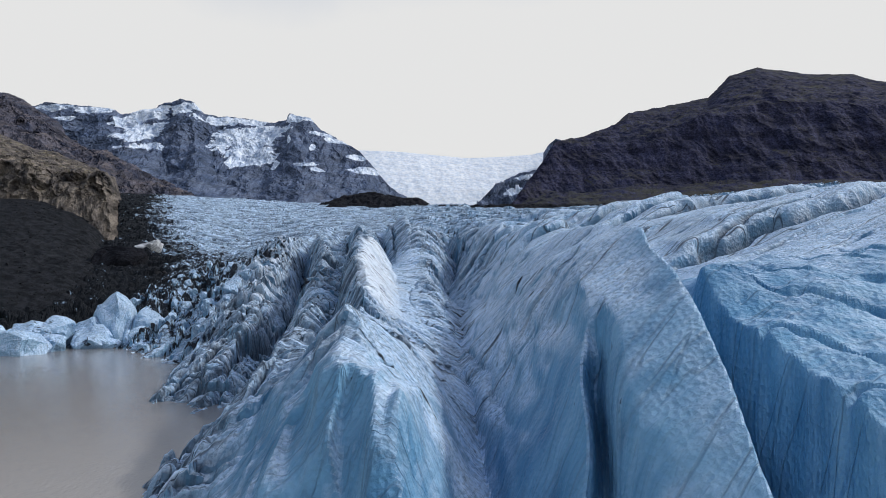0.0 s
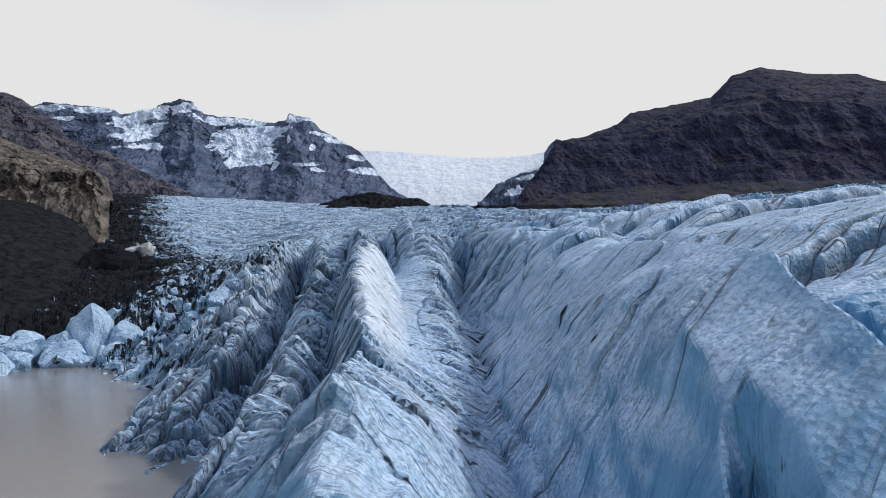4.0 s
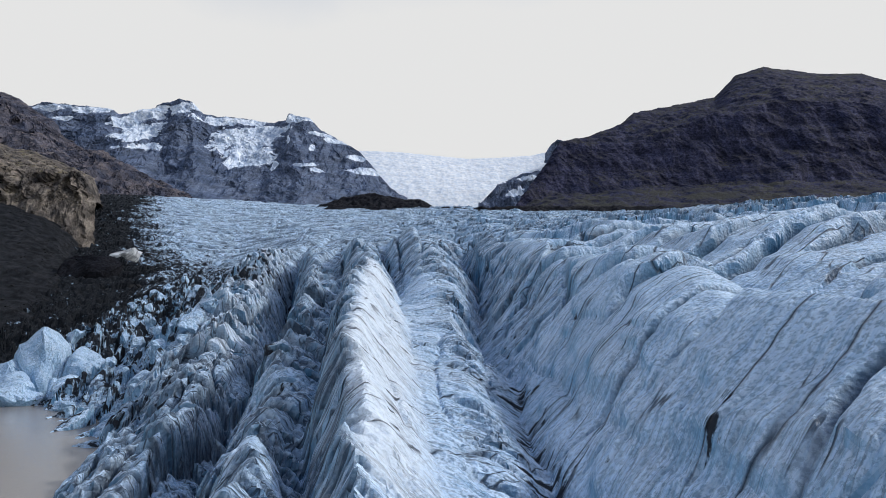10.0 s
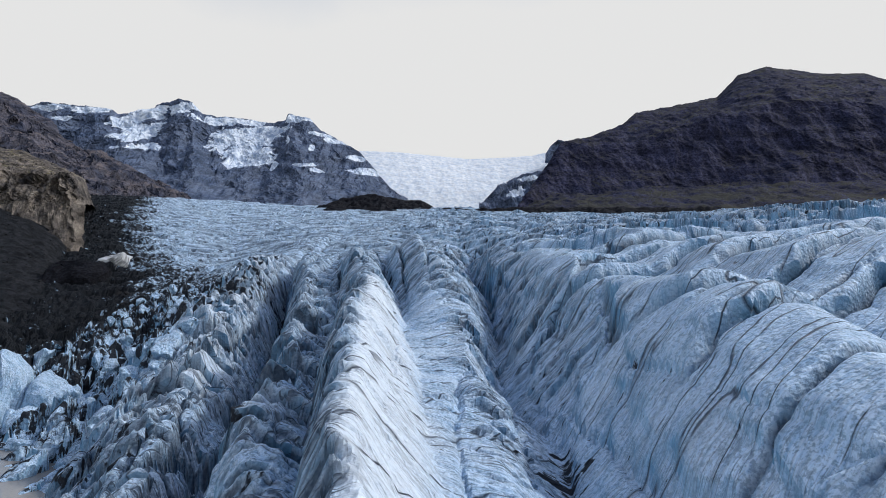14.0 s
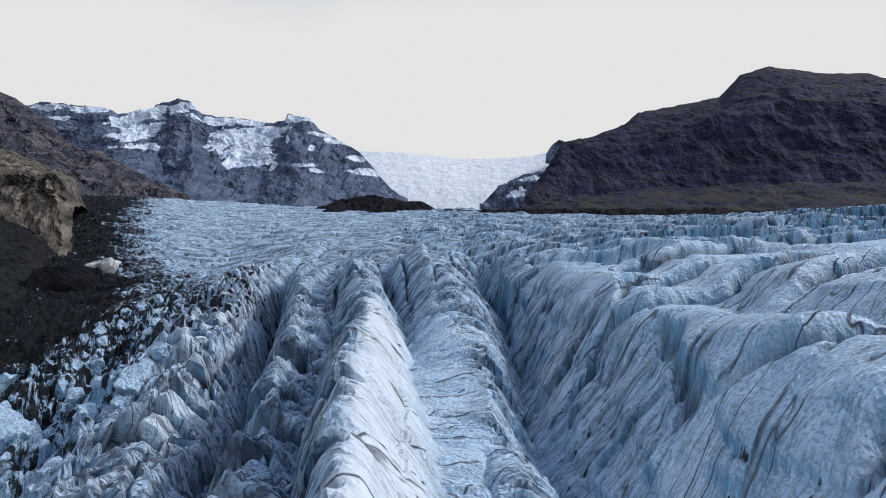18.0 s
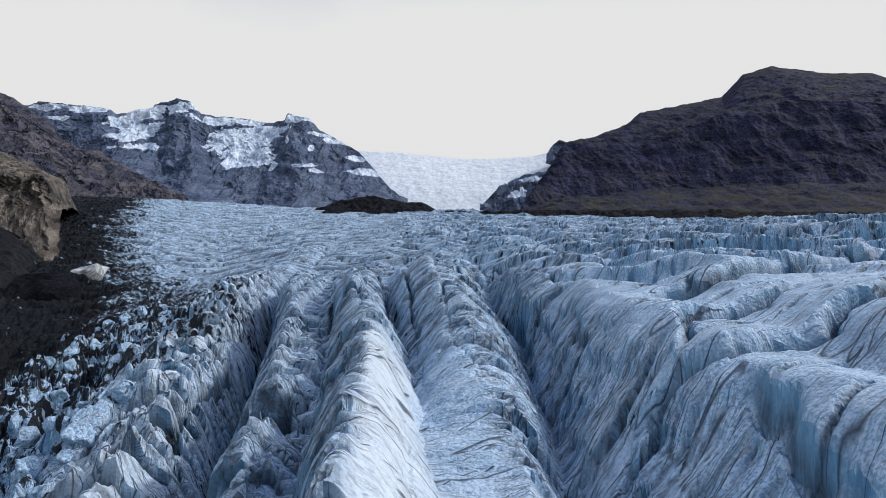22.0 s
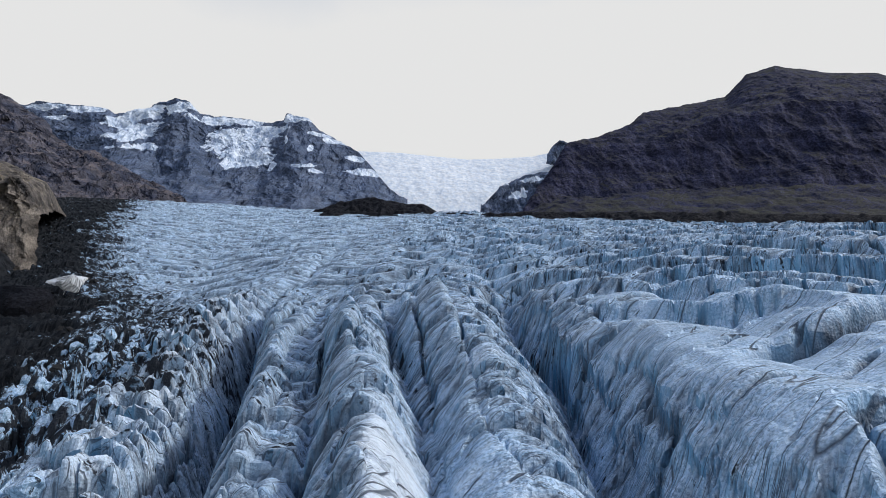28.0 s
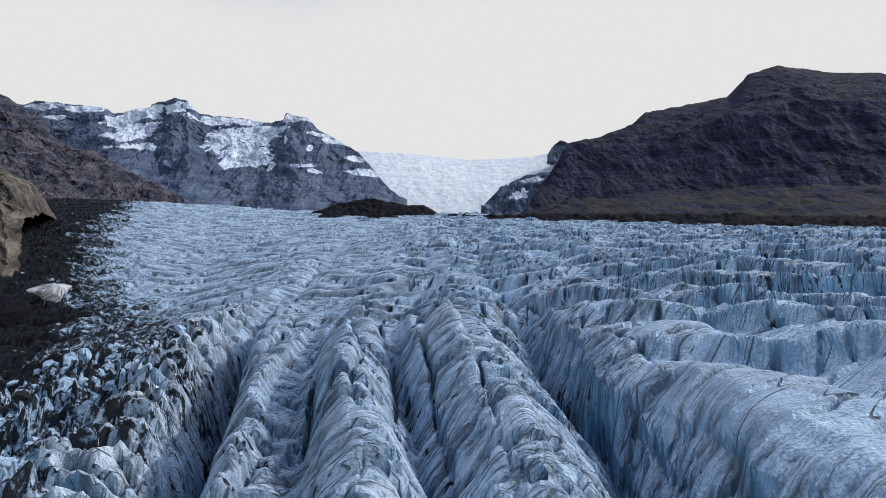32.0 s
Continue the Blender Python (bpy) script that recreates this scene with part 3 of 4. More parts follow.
seams = shore * np.exp(-(gap / 0.05) ** 2)
# saw teeth of the ridge that borders the blocks
teeth = np.exp(-((GX - lines[3][0] + 1.5) / 6.0) ** 2) * step(120, 150, GY) * (1 - step(265, 300, GY))
u = lean / 4.2 + 0.35 * fbm(GX / 9, GY / 9, 2, 78)
GZ = GZ + teeth * (2.2 * (saw(u, 0.8) - 0.5) + 1.2 * strip(u, 79) - 1.5 * crack(u, 0.07))
tooth = teeth * crack(u, 0.06)
# small chips everywhere but on glazed faces
GZ = GZ + (0.25 * relief + 0.35 * left) * (ridged(GX / 5.0, lean / 1.3, 2, 80, 0.5) - 0.62)
GZ = GZ + 0.06 * (1 - 0.7 * fresh) * fbm(GX / 1.3, GY / 1.5, 2, 75)
# flutes and a furrow down the front lobe
GZ = GZ + fresh * step(6, 0, GX) * (1.3 * (ridged(GX / 3.4 + 0.2 * fbm(GX / 5, GY / 5, 2, 194), GY / 16, 3, 195, 0.5) - 0.62) + 0.5 * fbm(GX / 3, GY / 5, 3, 196))
GZ = GZ - 2.4 * np.exp(-((GX + 4.9 + 0.10 * (GY - 30) + 0.4 * fbm(GY / 4, GY / 9, 2, 197)) / 0.45) ** 2) * step(20, 26, GY) * (1 - step(33, 37, GY))
GZ = GZ - 4.5 * np.exp(-((GX + 10.8 + 0.06 * (GY - 55) + 0.5 * fbm(GY / 5, GY / 9, 2, 198)) / 0.7) ** 2) * step(46, 50, GY) * (1 - step(62, 67, GY))
# the narrow blue crevasse in the front of the slab
GZ = GZ - 6.0 * np.exp(-((GX - 7.2 - 0.2 * (GY - 28)) / 0.5) ** 2) * step(24, 29, GY) * (1 - step(37, 41, GY))
# hummocks of buried ice along the rock
margin = np.interp(GY, [150, 230, 280, 340, 395, 600, 1100], [-112, -116, -134, -152, -190, -290, -510])
hum = step(60, 25, GX - margin) * step(-1, 2, BASE)
GZ = GZ + hum * (3.2 * (ridged(GX / 9, GY / 12, 4, 161, 0.6) - 0.6) + 0.9 * fbm(GX / 3, GY / 4, 3, 162))
# the front that stands in the water
foot = np.interp(GX, [-60, -20, -14, 6, 9, 16, 30, 60], [30, 30, 31, 28, 24, 18, 15, 10]) + 2.0 * fbm(GX / 6, GX / 9, 3, 81)
GZ = np.minimum(GZ, -4 + (GY - foot + 3) * 1.5 + 1.2 * ridged(GX / 2.5, GY / 8, 3, 83))
inner = np.zeros(GZ.shape)
inner[4:-4, 4:-4] = 1
for _ in range(2):  # glazed faces are smooth
    soft_z = (GZ + np.roll(GZ, 1, 0) + np.roll(GZ, -1, 0) + np.roll(GZ, 1, 1) + np.roll(GZ, -1, 1)) / 5
    GZ = GZ + np.clip(fresh * step(8, 12, GX) + 0.5 * fresh, 0, 1) * inner * (soft_z - GZ)
GZ = GZ + fresh * inner * step(16, 20, GX) * (0.5 * fbm(GX / 5, GY / 4, 4, 192) - 0.8 * crack((0.5 * GX + 0.86 * GY) / 7 + 0.5 * fbm(GX / 9, GY / 9, 3, 193), 0.05))
# chips: horizontal shift by height, which gives overhanging and facetted faces
amp = 0.45 * (1 - 0.5 * far) * (1 - 0.5 * fresh)
GX2 = GX + amp * fbm(GX / 5 + GZ / 6, GY / 6 - GZ / 8, 2, 91)
GY2 = GY + amp * fbm(GX / 6 - GZ / 7, GY / 5 + GZ / 6, 2, 92)

# colour darkened inside grooves and cracks and along the foot of terrace faces
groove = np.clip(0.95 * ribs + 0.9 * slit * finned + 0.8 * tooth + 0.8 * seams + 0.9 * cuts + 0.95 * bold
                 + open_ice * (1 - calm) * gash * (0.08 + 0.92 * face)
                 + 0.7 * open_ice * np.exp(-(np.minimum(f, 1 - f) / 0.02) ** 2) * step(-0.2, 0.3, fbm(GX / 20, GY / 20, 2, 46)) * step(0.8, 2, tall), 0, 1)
# grit along the rock margin, in the deep trough and in thin bands; low spots and block gaps darkened alike
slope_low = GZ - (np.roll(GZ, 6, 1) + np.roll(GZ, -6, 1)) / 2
wob = 10 * fbm(GX / 22, GY / 22, 4, 95)
edge_in = GX - margin + 1.6 * wob
deep = np.interp(GY, [150, 230, 300, 400, 1100], [40, 30, 24, 20, 24])
dirt_and_dark = 0.62 * step(1.25, 0.6, edge_in / deep) + 0.33 * step(0.6, 0.1, edge_in / deep)
near_rock = np.interp(GY, [150, 300, 380, 450, 1100], [1.0, 0.95, 0.8, 0.5, 0.5])
dirt_and_dark = np.maximum(dirt_and_dark, 0.66 * step(95, 32, edge_in / near_rock))
# rubble close to the rock; beside the bluff its black also paints the shadow
dirt_and_dark = np.maximum(dirt_and_dark, 0.92 * step(26, 6, edge_in / near_rock))
dirt_and_dark = np.maximum(dirt_and_dark, (0.12 + 0.12 * far) * (1 - 0.9 * right * (1 - far)) + 0.06 * step(-12, -20, GX + 0.08 * (GY - 80)) * (1 - far))
dirt_and_dark = np.maximum(dirt_and_dark, 0.20 * left + 0.18 * left * step(-0.3, 0.4, fbm(GX / 10, GY / 16, 5, 96, 0.6)))
dirt_and_dark = np.maximum(dirt_and_dark, 0.47 * np.exp(-((GX - lines[11][0]) / 2.4) ** 2) * step(66, 80, GY) * (1 - step(100, 120, GY)))
# concave spots, gaps between blocks and the dark trough made darker
dirt_and_dark = np.maximum(dirt_and_dark, 0.36 * (1 - 0.8 * calm) * step(0.1, 0.6, -slope_low / (0.4 + 0.004 * GY)) * step(-0.15, 0.4, fbm(GX / 11, GY / 18, 4, 97)))
dirt_and_dark = np.maximum(dirt_and_dark, 0.62 * left * gaps ** 2 * step(-0.5, 0.0, fbm(GX / 15, GY / 15, 3, 99)))
dirt_and_dark = np.maximum(dirt_and_dark, 0.5 * np.exp(-((GX - lines[4][0]) / 2.0) ** 2) * step(100, 130, GY) * (1 - step(240, 270, GY)))
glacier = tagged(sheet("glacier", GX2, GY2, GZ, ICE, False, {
    "dirt_and_dark": dirt_and_dark * (1 - 0.45 * fresh) * (1 - 0.6 * flank),
    # painted sunlight on the flank and saw teeth, plus some random white patches
    "sunlit_white": np.clip(flank * (1 - step(-2.5, 1.5, GX - lines[9][0])) + 0.6 * teeth + 0.25 * mid * step(0.0, 0.5, fbm(GX / 12, lean / 6, 2, 205)), 0, 1),
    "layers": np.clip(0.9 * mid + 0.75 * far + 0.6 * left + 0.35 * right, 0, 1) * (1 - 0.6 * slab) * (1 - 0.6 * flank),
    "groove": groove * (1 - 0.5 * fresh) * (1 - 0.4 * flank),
    # above 1 on the front right wall, whose shade is put into the colour
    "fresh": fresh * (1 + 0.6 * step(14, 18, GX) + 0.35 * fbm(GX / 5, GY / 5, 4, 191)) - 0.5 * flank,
}), "blue-white crevassed glacier tongue with dark cracks and grit", "glacier", kind="structure")

# ---- lagoon ----
WATER, n, l, b = material("silty_water", 0.12)
l.new(mix(n, l, tex(n, l, 0.02, 5), (0.24, 0.23, 0.22), (0.29, 0.28, 0.27)), b.inputs["Base Color"])
bump(n, l, b, mix(n, l, 0.5, tex(n, l, 0.9, 6, 0.6, (1, 0.35, 1)), tex(n, l, 3.5, 4, 0.6, (1, 0.4, 1))), 0.5, 0.15)
b.inputs["Specular IOR Level"].default_value = 0.5
wx, wy = np.meshgrid(np.linspace(-700, 500, 31), np.linspace(-900, 420, 35))
tagged(sheet("lagoon_water", wx, wy, 0 * wx, WATER), "flat grey-brown silty meltwater with fine ripples", "water", kind="structure")


# ---- mountains ----
def along(points, u):
    """Points of a polyline at the fractions u of its azimuth span."""
    p = np.array(points, float)
    k = np.arctan2(p[:, 0], p[:, 1])
    a = k[0] + (k[-1] - k[0]) * u
    return np.stack([np.interp(a, k, p[:, i]) for i in range(3)], -1)


def loft(name, lines, spans, columns, mat, rough, crag=0.5, seed=0, snow=None, smooth=True, pillars=0, ribs=(), gully=0):
    """A hillside drawn over lines from its foot to its crest and down behind it; spans: rows between two lines."""
    u = np.linspace(0, 1, columns)
    L = [along(p, u) for p in lines]
    rows = []
    for i, k in enumerate(spans):
        for t in np.linspace(0, 1, k, endpoint=False):
            rows.append(L[i] + (L[i + 1] - L[i]) * t)
    rows.append(L[-1])
    P = np.array(rows)
    X, Y, Z = P[..., 0], P[..., 1], P[..., 2]
    size = rough[0]
    # gullies run down the slope: long in height, short along it
    n1 = ridged(X / size + 0.3 * fbm(X / size, Z / size, 2, seed + 1), (Y * 0.3 + Z * 0.5) / (size * 2.2), 5, seed, 0.5) - 0.62
    n2 = fbm(X / size * 2.1, (Y + Z) / size * 1.6, 6, seed + 3, 0.55)
    n = sum(spans[:-1])
    edge = np.concatenate([np.linspace(0.3, 1, n // 3), np.ones(n - n // 3 - n // 6), np.linspace(1, 0.3, n // 6), np.linspace(0.3, 1, spans[-1] + 1)])[:, None]
    Z2 = Z + rough[1] * (n1 + crag * n2) * edge
    bed = rough[2]
    if bed:  # level beds step the slope into bands of cliff
        f = Z2 / bed + 0.35 * fbm(X / size, Y / size, 3, seed + 9)
        Z2 = Z2 + bed * 0.5 * (np.floor(f) + step(0.25, 0.75, f - np.floor(f)) - f) * edge * step(-0.4, 0.4, fbm(X / size / 2, Z / size, 3, seed + 8))
    Y2 = Y + rough[1] * 0.8 * fbm(X / size * 1.3 + 7, Z / size * 1.5, 5, seed + 5, 0.6)
    if pillars:  # upright buttresses
        for k, (w, h) in enumerate(((1.0, 1.0), (0.42, 0.5))):
            gap, rid, ox, oy = cells(X / (size * w) + 0.3 * fbm(X / size, Z / size, 2, seed + 2), Z2 / (size * 1.7 * w), seed + 7 + k)
            Y2 = Y2 - pillars * h * ((rid - 0.5) * 1.2 - 0.6 * np.exp(-(gap / 0.12) ** 2) + 0.5 * ox) * edge
    near = np.zeros(X.shape)
    for x0, z0, x1, z1, width, out in ribs:  # spurs that come forward as they go down
        t = np.clip((z0 - Z) / (z0 - z1), 0, 1.4)
        wide = width * (0.35 + t) * (1 + 0.25 * fbm(X / size, Z / size, 4, seed + 33))
        near = np.maximum(near, out * t * np.clip(1 - np.abs(X - x0 - (x1 - x0) * t + 0.25 * width * fbm(X / size / 2, Z / size, 3, seed + 34)) / wide, 0, 1) * step(0, 0.15, t))
    if gully:  # chutes and ribs down the steep faces
        lean = X + 0.4 * Z2 + 0.16 * size * fbm(X / size, Z2 / size, 3, seed + 41)
        near = near + gully * (ridged(lean / (size * 0.9), Z2 / (size * 1.7), 6, seed + 42, 0.52) - 0.6) * edge
    k = 1 - near / Y2
    snow_x, snow_z = X, Z2
    X, Y2, Z2 = X * k, Y2 * k, 15 + (Z2 - 15) * k
    attrs = None
    if snow:  # snowfields: ellipses (x, z, half width, half height, lean) with ragged rims
        cover = np.zeros(X.shape)
        wob = 0.38 * fbm(snow_x / 140, snow_z / 110, 5, seed + 21, 0.6)
        for sx, sz, rx, rz, lean in snow:
            dx, dz = snow_x - sx, snow_z - sz
            cover = np.maximum(cover, 1.25 - np.hypot((dx + lean * dz) / rx, dz / rz) + wob)
        attrs = {"snow": np.clip(cover * 2.2, 0, 1)}
    return sheet(name, X, Y2, Z2, mat, smooth, attrs)


# aerial haze put into the basalt and snowy rock as a blue cast
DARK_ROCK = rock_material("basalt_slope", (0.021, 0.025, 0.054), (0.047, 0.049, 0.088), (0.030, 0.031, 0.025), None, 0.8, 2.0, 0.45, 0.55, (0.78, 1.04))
# tan third colour puts the warm sunlight of the spurs into the rock
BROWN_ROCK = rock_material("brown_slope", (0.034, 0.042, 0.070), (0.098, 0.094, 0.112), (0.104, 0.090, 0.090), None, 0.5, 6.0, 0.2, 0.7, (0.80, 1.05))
HAZY_SNOW_ROCK = rock_material("hazy_snowy_rock", (0.064, 0.092, 0.155), (0.115, 0.146, 0.215), None, (1180, 640), 0.4, 3.0, 0.3, 0.45)
CLIFF_ROCK = rock_material("cliff_rock", (0.060, 0.057, 0.058), (0.21, 0.185, 0.16), (0.09, 0.078, 0.042), None, 5.0, 0.8, 0.12, 0.7, (0.92, 1.14))
SCREE = rock_material("scree", (0.008, 0.0095, 0.012), (0.027, 0.030, 0.036), None, None, 12.0, 0.8, 0.0, 0.3)
MORAINE = rock_material("moraine_grit", (0.004, 0.005, 0.008), (0.015, 0.016, 0.021), None, None, 3.0, 1.0, 0.0)

SNOWFIELD, n, l, b = material("snowfield", 0.6)
crev = ramp(n, l, tex(n, l, 0.035, 6, 0.7, (1, 0.5, 1.6)), grey((0.38, 0), (0.60, 1)))
l.new(mix(n, l, crev, (0.60, 0.69, 0.80), (0.85, 0.89, 0.93)), b.inputs["Base Color"])
bump(n, l, b, tex(n, l, 0.03, 5, 0.6), 0.3, 4.0)

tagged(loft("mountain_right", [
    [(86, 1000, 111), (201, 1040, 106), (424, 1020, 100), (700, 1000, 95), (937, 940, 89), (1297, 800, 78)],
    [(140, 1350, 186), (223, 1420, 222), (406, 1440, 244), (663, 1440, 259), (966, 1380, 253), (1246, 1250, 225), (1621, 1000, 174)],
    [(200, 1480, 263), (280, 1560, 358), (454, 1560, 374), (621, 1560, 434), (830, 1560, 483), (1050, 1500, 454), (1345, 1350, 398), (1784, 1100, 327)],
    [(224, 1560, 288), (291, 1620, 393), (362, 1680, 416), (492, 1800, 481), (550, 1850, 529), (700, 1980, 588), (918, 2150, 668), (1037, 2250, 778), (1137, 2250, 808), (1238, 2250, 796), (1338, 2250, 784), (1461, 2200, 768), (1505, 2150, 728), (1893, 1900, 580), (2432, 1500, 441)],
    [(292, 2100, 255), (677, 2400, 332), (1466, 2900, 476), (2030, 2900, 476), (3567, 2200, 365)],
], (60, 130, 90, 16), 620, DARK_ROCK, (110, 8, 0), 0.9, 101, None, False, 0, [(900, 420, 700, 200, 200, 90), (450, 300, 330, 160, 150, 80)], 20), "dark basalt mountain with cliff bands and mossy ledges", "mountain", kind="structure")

tagged(loft("mountain_left", [
    [(-1720, 1500, 186), (-1050, 1500, 200), (-906, 1600, 212), (-666, 1700, 224)],
    [(-2408, 2100, 499), (-1470, 2100, 424), (-1351, 2150, 414), (-1245, 2200, 384), (-1025, 2150, 328), (-784, 2000, 270)],
    [(-3325, 2900, 1020), (-2592, 2950, 984), (-2100, 3000, 950), (-2012, 3000, 912), (-1904, 2950, 847), (-1800, 2900, 789), (-1692, 2850, 687), (-1557, 2750, 619), (-1449, 2700, 608), (-1356, 2650, 552), (-1177, 2550, 468), (-1004, 2450, 389), (-941, 2400, 349)],
    [(-4012, 3500, 821), (-2450, 3500, 665), (-1176, 3000, 358)],
], (70, 130, 14), 420, BROWN_ROCK, (110, 34, 0), 0.5, 131, None, False, 0, [(-1658, 736, -1252, 379, 300, 420), (-1326, 560, -1080, 379, 220, 300), (-1950, 700, -1650, 400, 260, 300)], 70), "brown and grey gullied mountain side", "mountain", kind="structure")

# snowfields and snow patches of the peaks
WEST_SNOW = [(-2101, 1254, 206, 63, 0.00), (-2064, 1077, 136, 98, -0.30), (-1910, 937, 124, 40, 0.30), (-2209, 1191, 111, 79, 0.00), (-1875, 1302, 119, 35, 0.00), (-1851, 1250, 71, 23, 0.00), (-1545, 1218, 238, 47, 0.00), (-1229, 1126, 159, 45, 0.00), (-1457, 1047, 129, 106, 0.00), (-1259, 867, 146, 102, 0.30), (-1314, 941, 109, 95, 0.00), (-1237, 1062, 106, 91, 0.20), (-1065, 776, 24, 42, 0.00)]
EAST_SNOW = [(-2479, 1278, 174, 31, 0.00), (-2757, 1302, 143, 27, 0.00), (-2638, 1191, 71, 19, 0.00), (-1021, 1206, 95, 35, 0.00), (-850, 1077, 75, 22, 0.80), (-874, 941, 18, 32, 0.00), (-1039, 1009, 15, 34, 0.40), (-878, 794, 70, 14, 0.90), (-790, 748, 49, 17, 0.90), (-717, 1031, 91, 22, 0.90), (-507, 762, 105, 31, 0.40), (-582, 878, 65, 25, 0.80), (-2137, 933, 32, 14, 0.00)]
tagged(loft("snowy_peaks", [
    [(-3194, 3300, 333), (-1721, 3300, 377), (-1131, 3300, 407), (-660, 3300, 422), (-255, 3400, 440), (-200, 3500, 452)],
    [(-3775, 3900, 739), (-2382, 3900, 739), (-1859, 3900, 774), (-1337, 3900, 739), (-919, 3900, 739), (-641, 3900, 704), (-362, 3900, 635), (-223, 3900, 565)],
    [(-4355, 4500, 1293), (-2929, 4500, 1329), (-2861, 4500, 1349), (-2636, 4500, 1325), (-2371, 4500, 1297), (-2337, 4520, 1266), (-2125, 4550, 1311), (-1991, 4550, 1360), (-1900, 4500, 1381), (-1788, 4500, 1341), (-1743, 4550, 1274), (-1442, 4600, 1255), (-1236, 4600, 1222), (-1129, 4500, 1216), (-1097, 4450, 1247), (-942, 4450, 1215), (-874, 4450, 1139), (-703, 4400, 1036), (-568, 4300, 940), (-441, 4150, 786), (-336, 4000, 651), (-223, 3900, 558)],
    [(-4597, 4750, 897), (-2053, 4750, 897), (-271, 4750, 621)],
], (80, 150, 14), 620, HAZY_SNOW_ROCK, (200, 40, 0), 0.4, 151, WEST_SNOW + EAST_SNOW, False, 0, [(-1657, 1008, -1471, 597, 420, 700), (-986, 1097, -853, 597, 360, 600), (-2264, 1168, -2032, 793, 320, 450), (-657, 936, -514, 597, 220, 350)], 90), "steep grey mountains with snow in gullies and hanging ice", "mountain", kind="structure")

tagged(loft("icefall", [
    [(-790, 3950, 449), (56, 3950, 449), (973, 3950, 449)],
    [(-840, 4200, 682), (-315, 4200, 664), (172, 4200, 664), (548, 4200, 682), (1035, 4200, 682)],
    [(-936, 4680, 1043), (-602, 4680, 1035), (-351, 4680, 1026), (0, 4680, 993), (167, 4680, 976), (410, 4680, 984), (648, 4680, 1001), (769, 4680, 1026), (1153, 4680, 1072)],
    [(-960, 4800, 906), (1183, 4800, 906)],
], (60, 110, 6), 360, SNOWFIELD, (150, 6, 0), 0.5, 171), "pale icefall coming down from a snow plateau", "glacier", kind="structure")

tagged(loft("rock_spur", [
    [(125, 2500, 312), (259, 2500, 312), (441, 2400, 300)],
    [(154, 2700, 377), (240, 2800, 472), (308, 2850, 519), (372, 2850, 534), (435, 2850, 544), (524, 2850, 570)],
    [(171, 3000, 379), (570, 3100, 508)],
], (50, 8), 120, HAZY_SNOW_ROCK, (120, 40, 0), 0.6, 181, [
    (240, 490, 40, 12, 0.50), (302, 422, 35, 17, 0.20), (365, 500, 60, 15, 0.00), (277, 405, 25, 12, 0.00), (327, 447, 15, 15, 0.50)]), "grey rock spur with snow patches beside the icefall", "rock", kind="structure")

tagged(loft("summit_crag", [
    [(683, 4300, 871), (868, 4300, 871)],
    [(707, 4400, 950), (739, 4400, 1013), (790, 4400, 1056), (849, 4400, 1044), (888, 4400, 981)],
    [(723, 4500, 911), (908, 4500, 911)],
], (24, 4), 60, HAZY_SNOW_ROCK, (90, 30, 0), 0.6, 191), "snow-dusted summit crag on the skyline", "rock", kind="structure")

tagged(loft("moraine_hill", [
    [(-185, 850, 116), (-109, 850, 114), (-18, 830, 108), (54, 800, 104), (147, 760, 96), (322, 700, 85), (476, 680, 78)],
    [(-200, 1000, 145), (-177, 1020, 156), (-134, 1040, 171), (-115, 1040, 171), (-78, 1040, 165), (-41, 1040, 162), (-17, 1000, 145), (14, 950, 139), (55, 930, 135), (98, 950, 141), (189, 980, 144), (461, 1000, 145), (700, 1000, 143)],
    [(-230, 1150, 155), (16, 1100, 145), (805, 1150, 146)],
], (60, 12), 500, MORAINE, (45, 9, 0), 0.6, 201), "black moraine hill of rubble across the glacier", "hill", kind="structure")

# ---- rock bank on the left of the lagoon ----
tagged(loft("scree_bank", [
    [(-420, 40, -6), (-290, 150, -6), (-200, 235, -5), (-172, 262, -3), (-163, 275, 0), (-165, 300, 6), (-167, 322, 14)],
    [(-460, 100, 45), (-350, 230, 50), (-270, 340, 56), (-250, 372, 58), (-234, 388, 55), (-222, 394, 48), (-212, 390, 38)],
    [(-520, 120, 62), (-390, 270, 66), (-300, 400, 72), (-270, 425, 74), (-252, 436, 68), (-240, 436, 60), (-230, 430, 50)],
    [(-700, 200, 60), (-560, 420, 60), (-430, 560, 60), (-350, 600, 60), (-310, 600, 60), (-270, 590, 60), (-240, 580, 60)],
], (100, 50, 12), 420, SCREE, (14, 1.5, 0), 0.6, 221), "dark grey scree slope running down to the water", "scree", kind="structure")

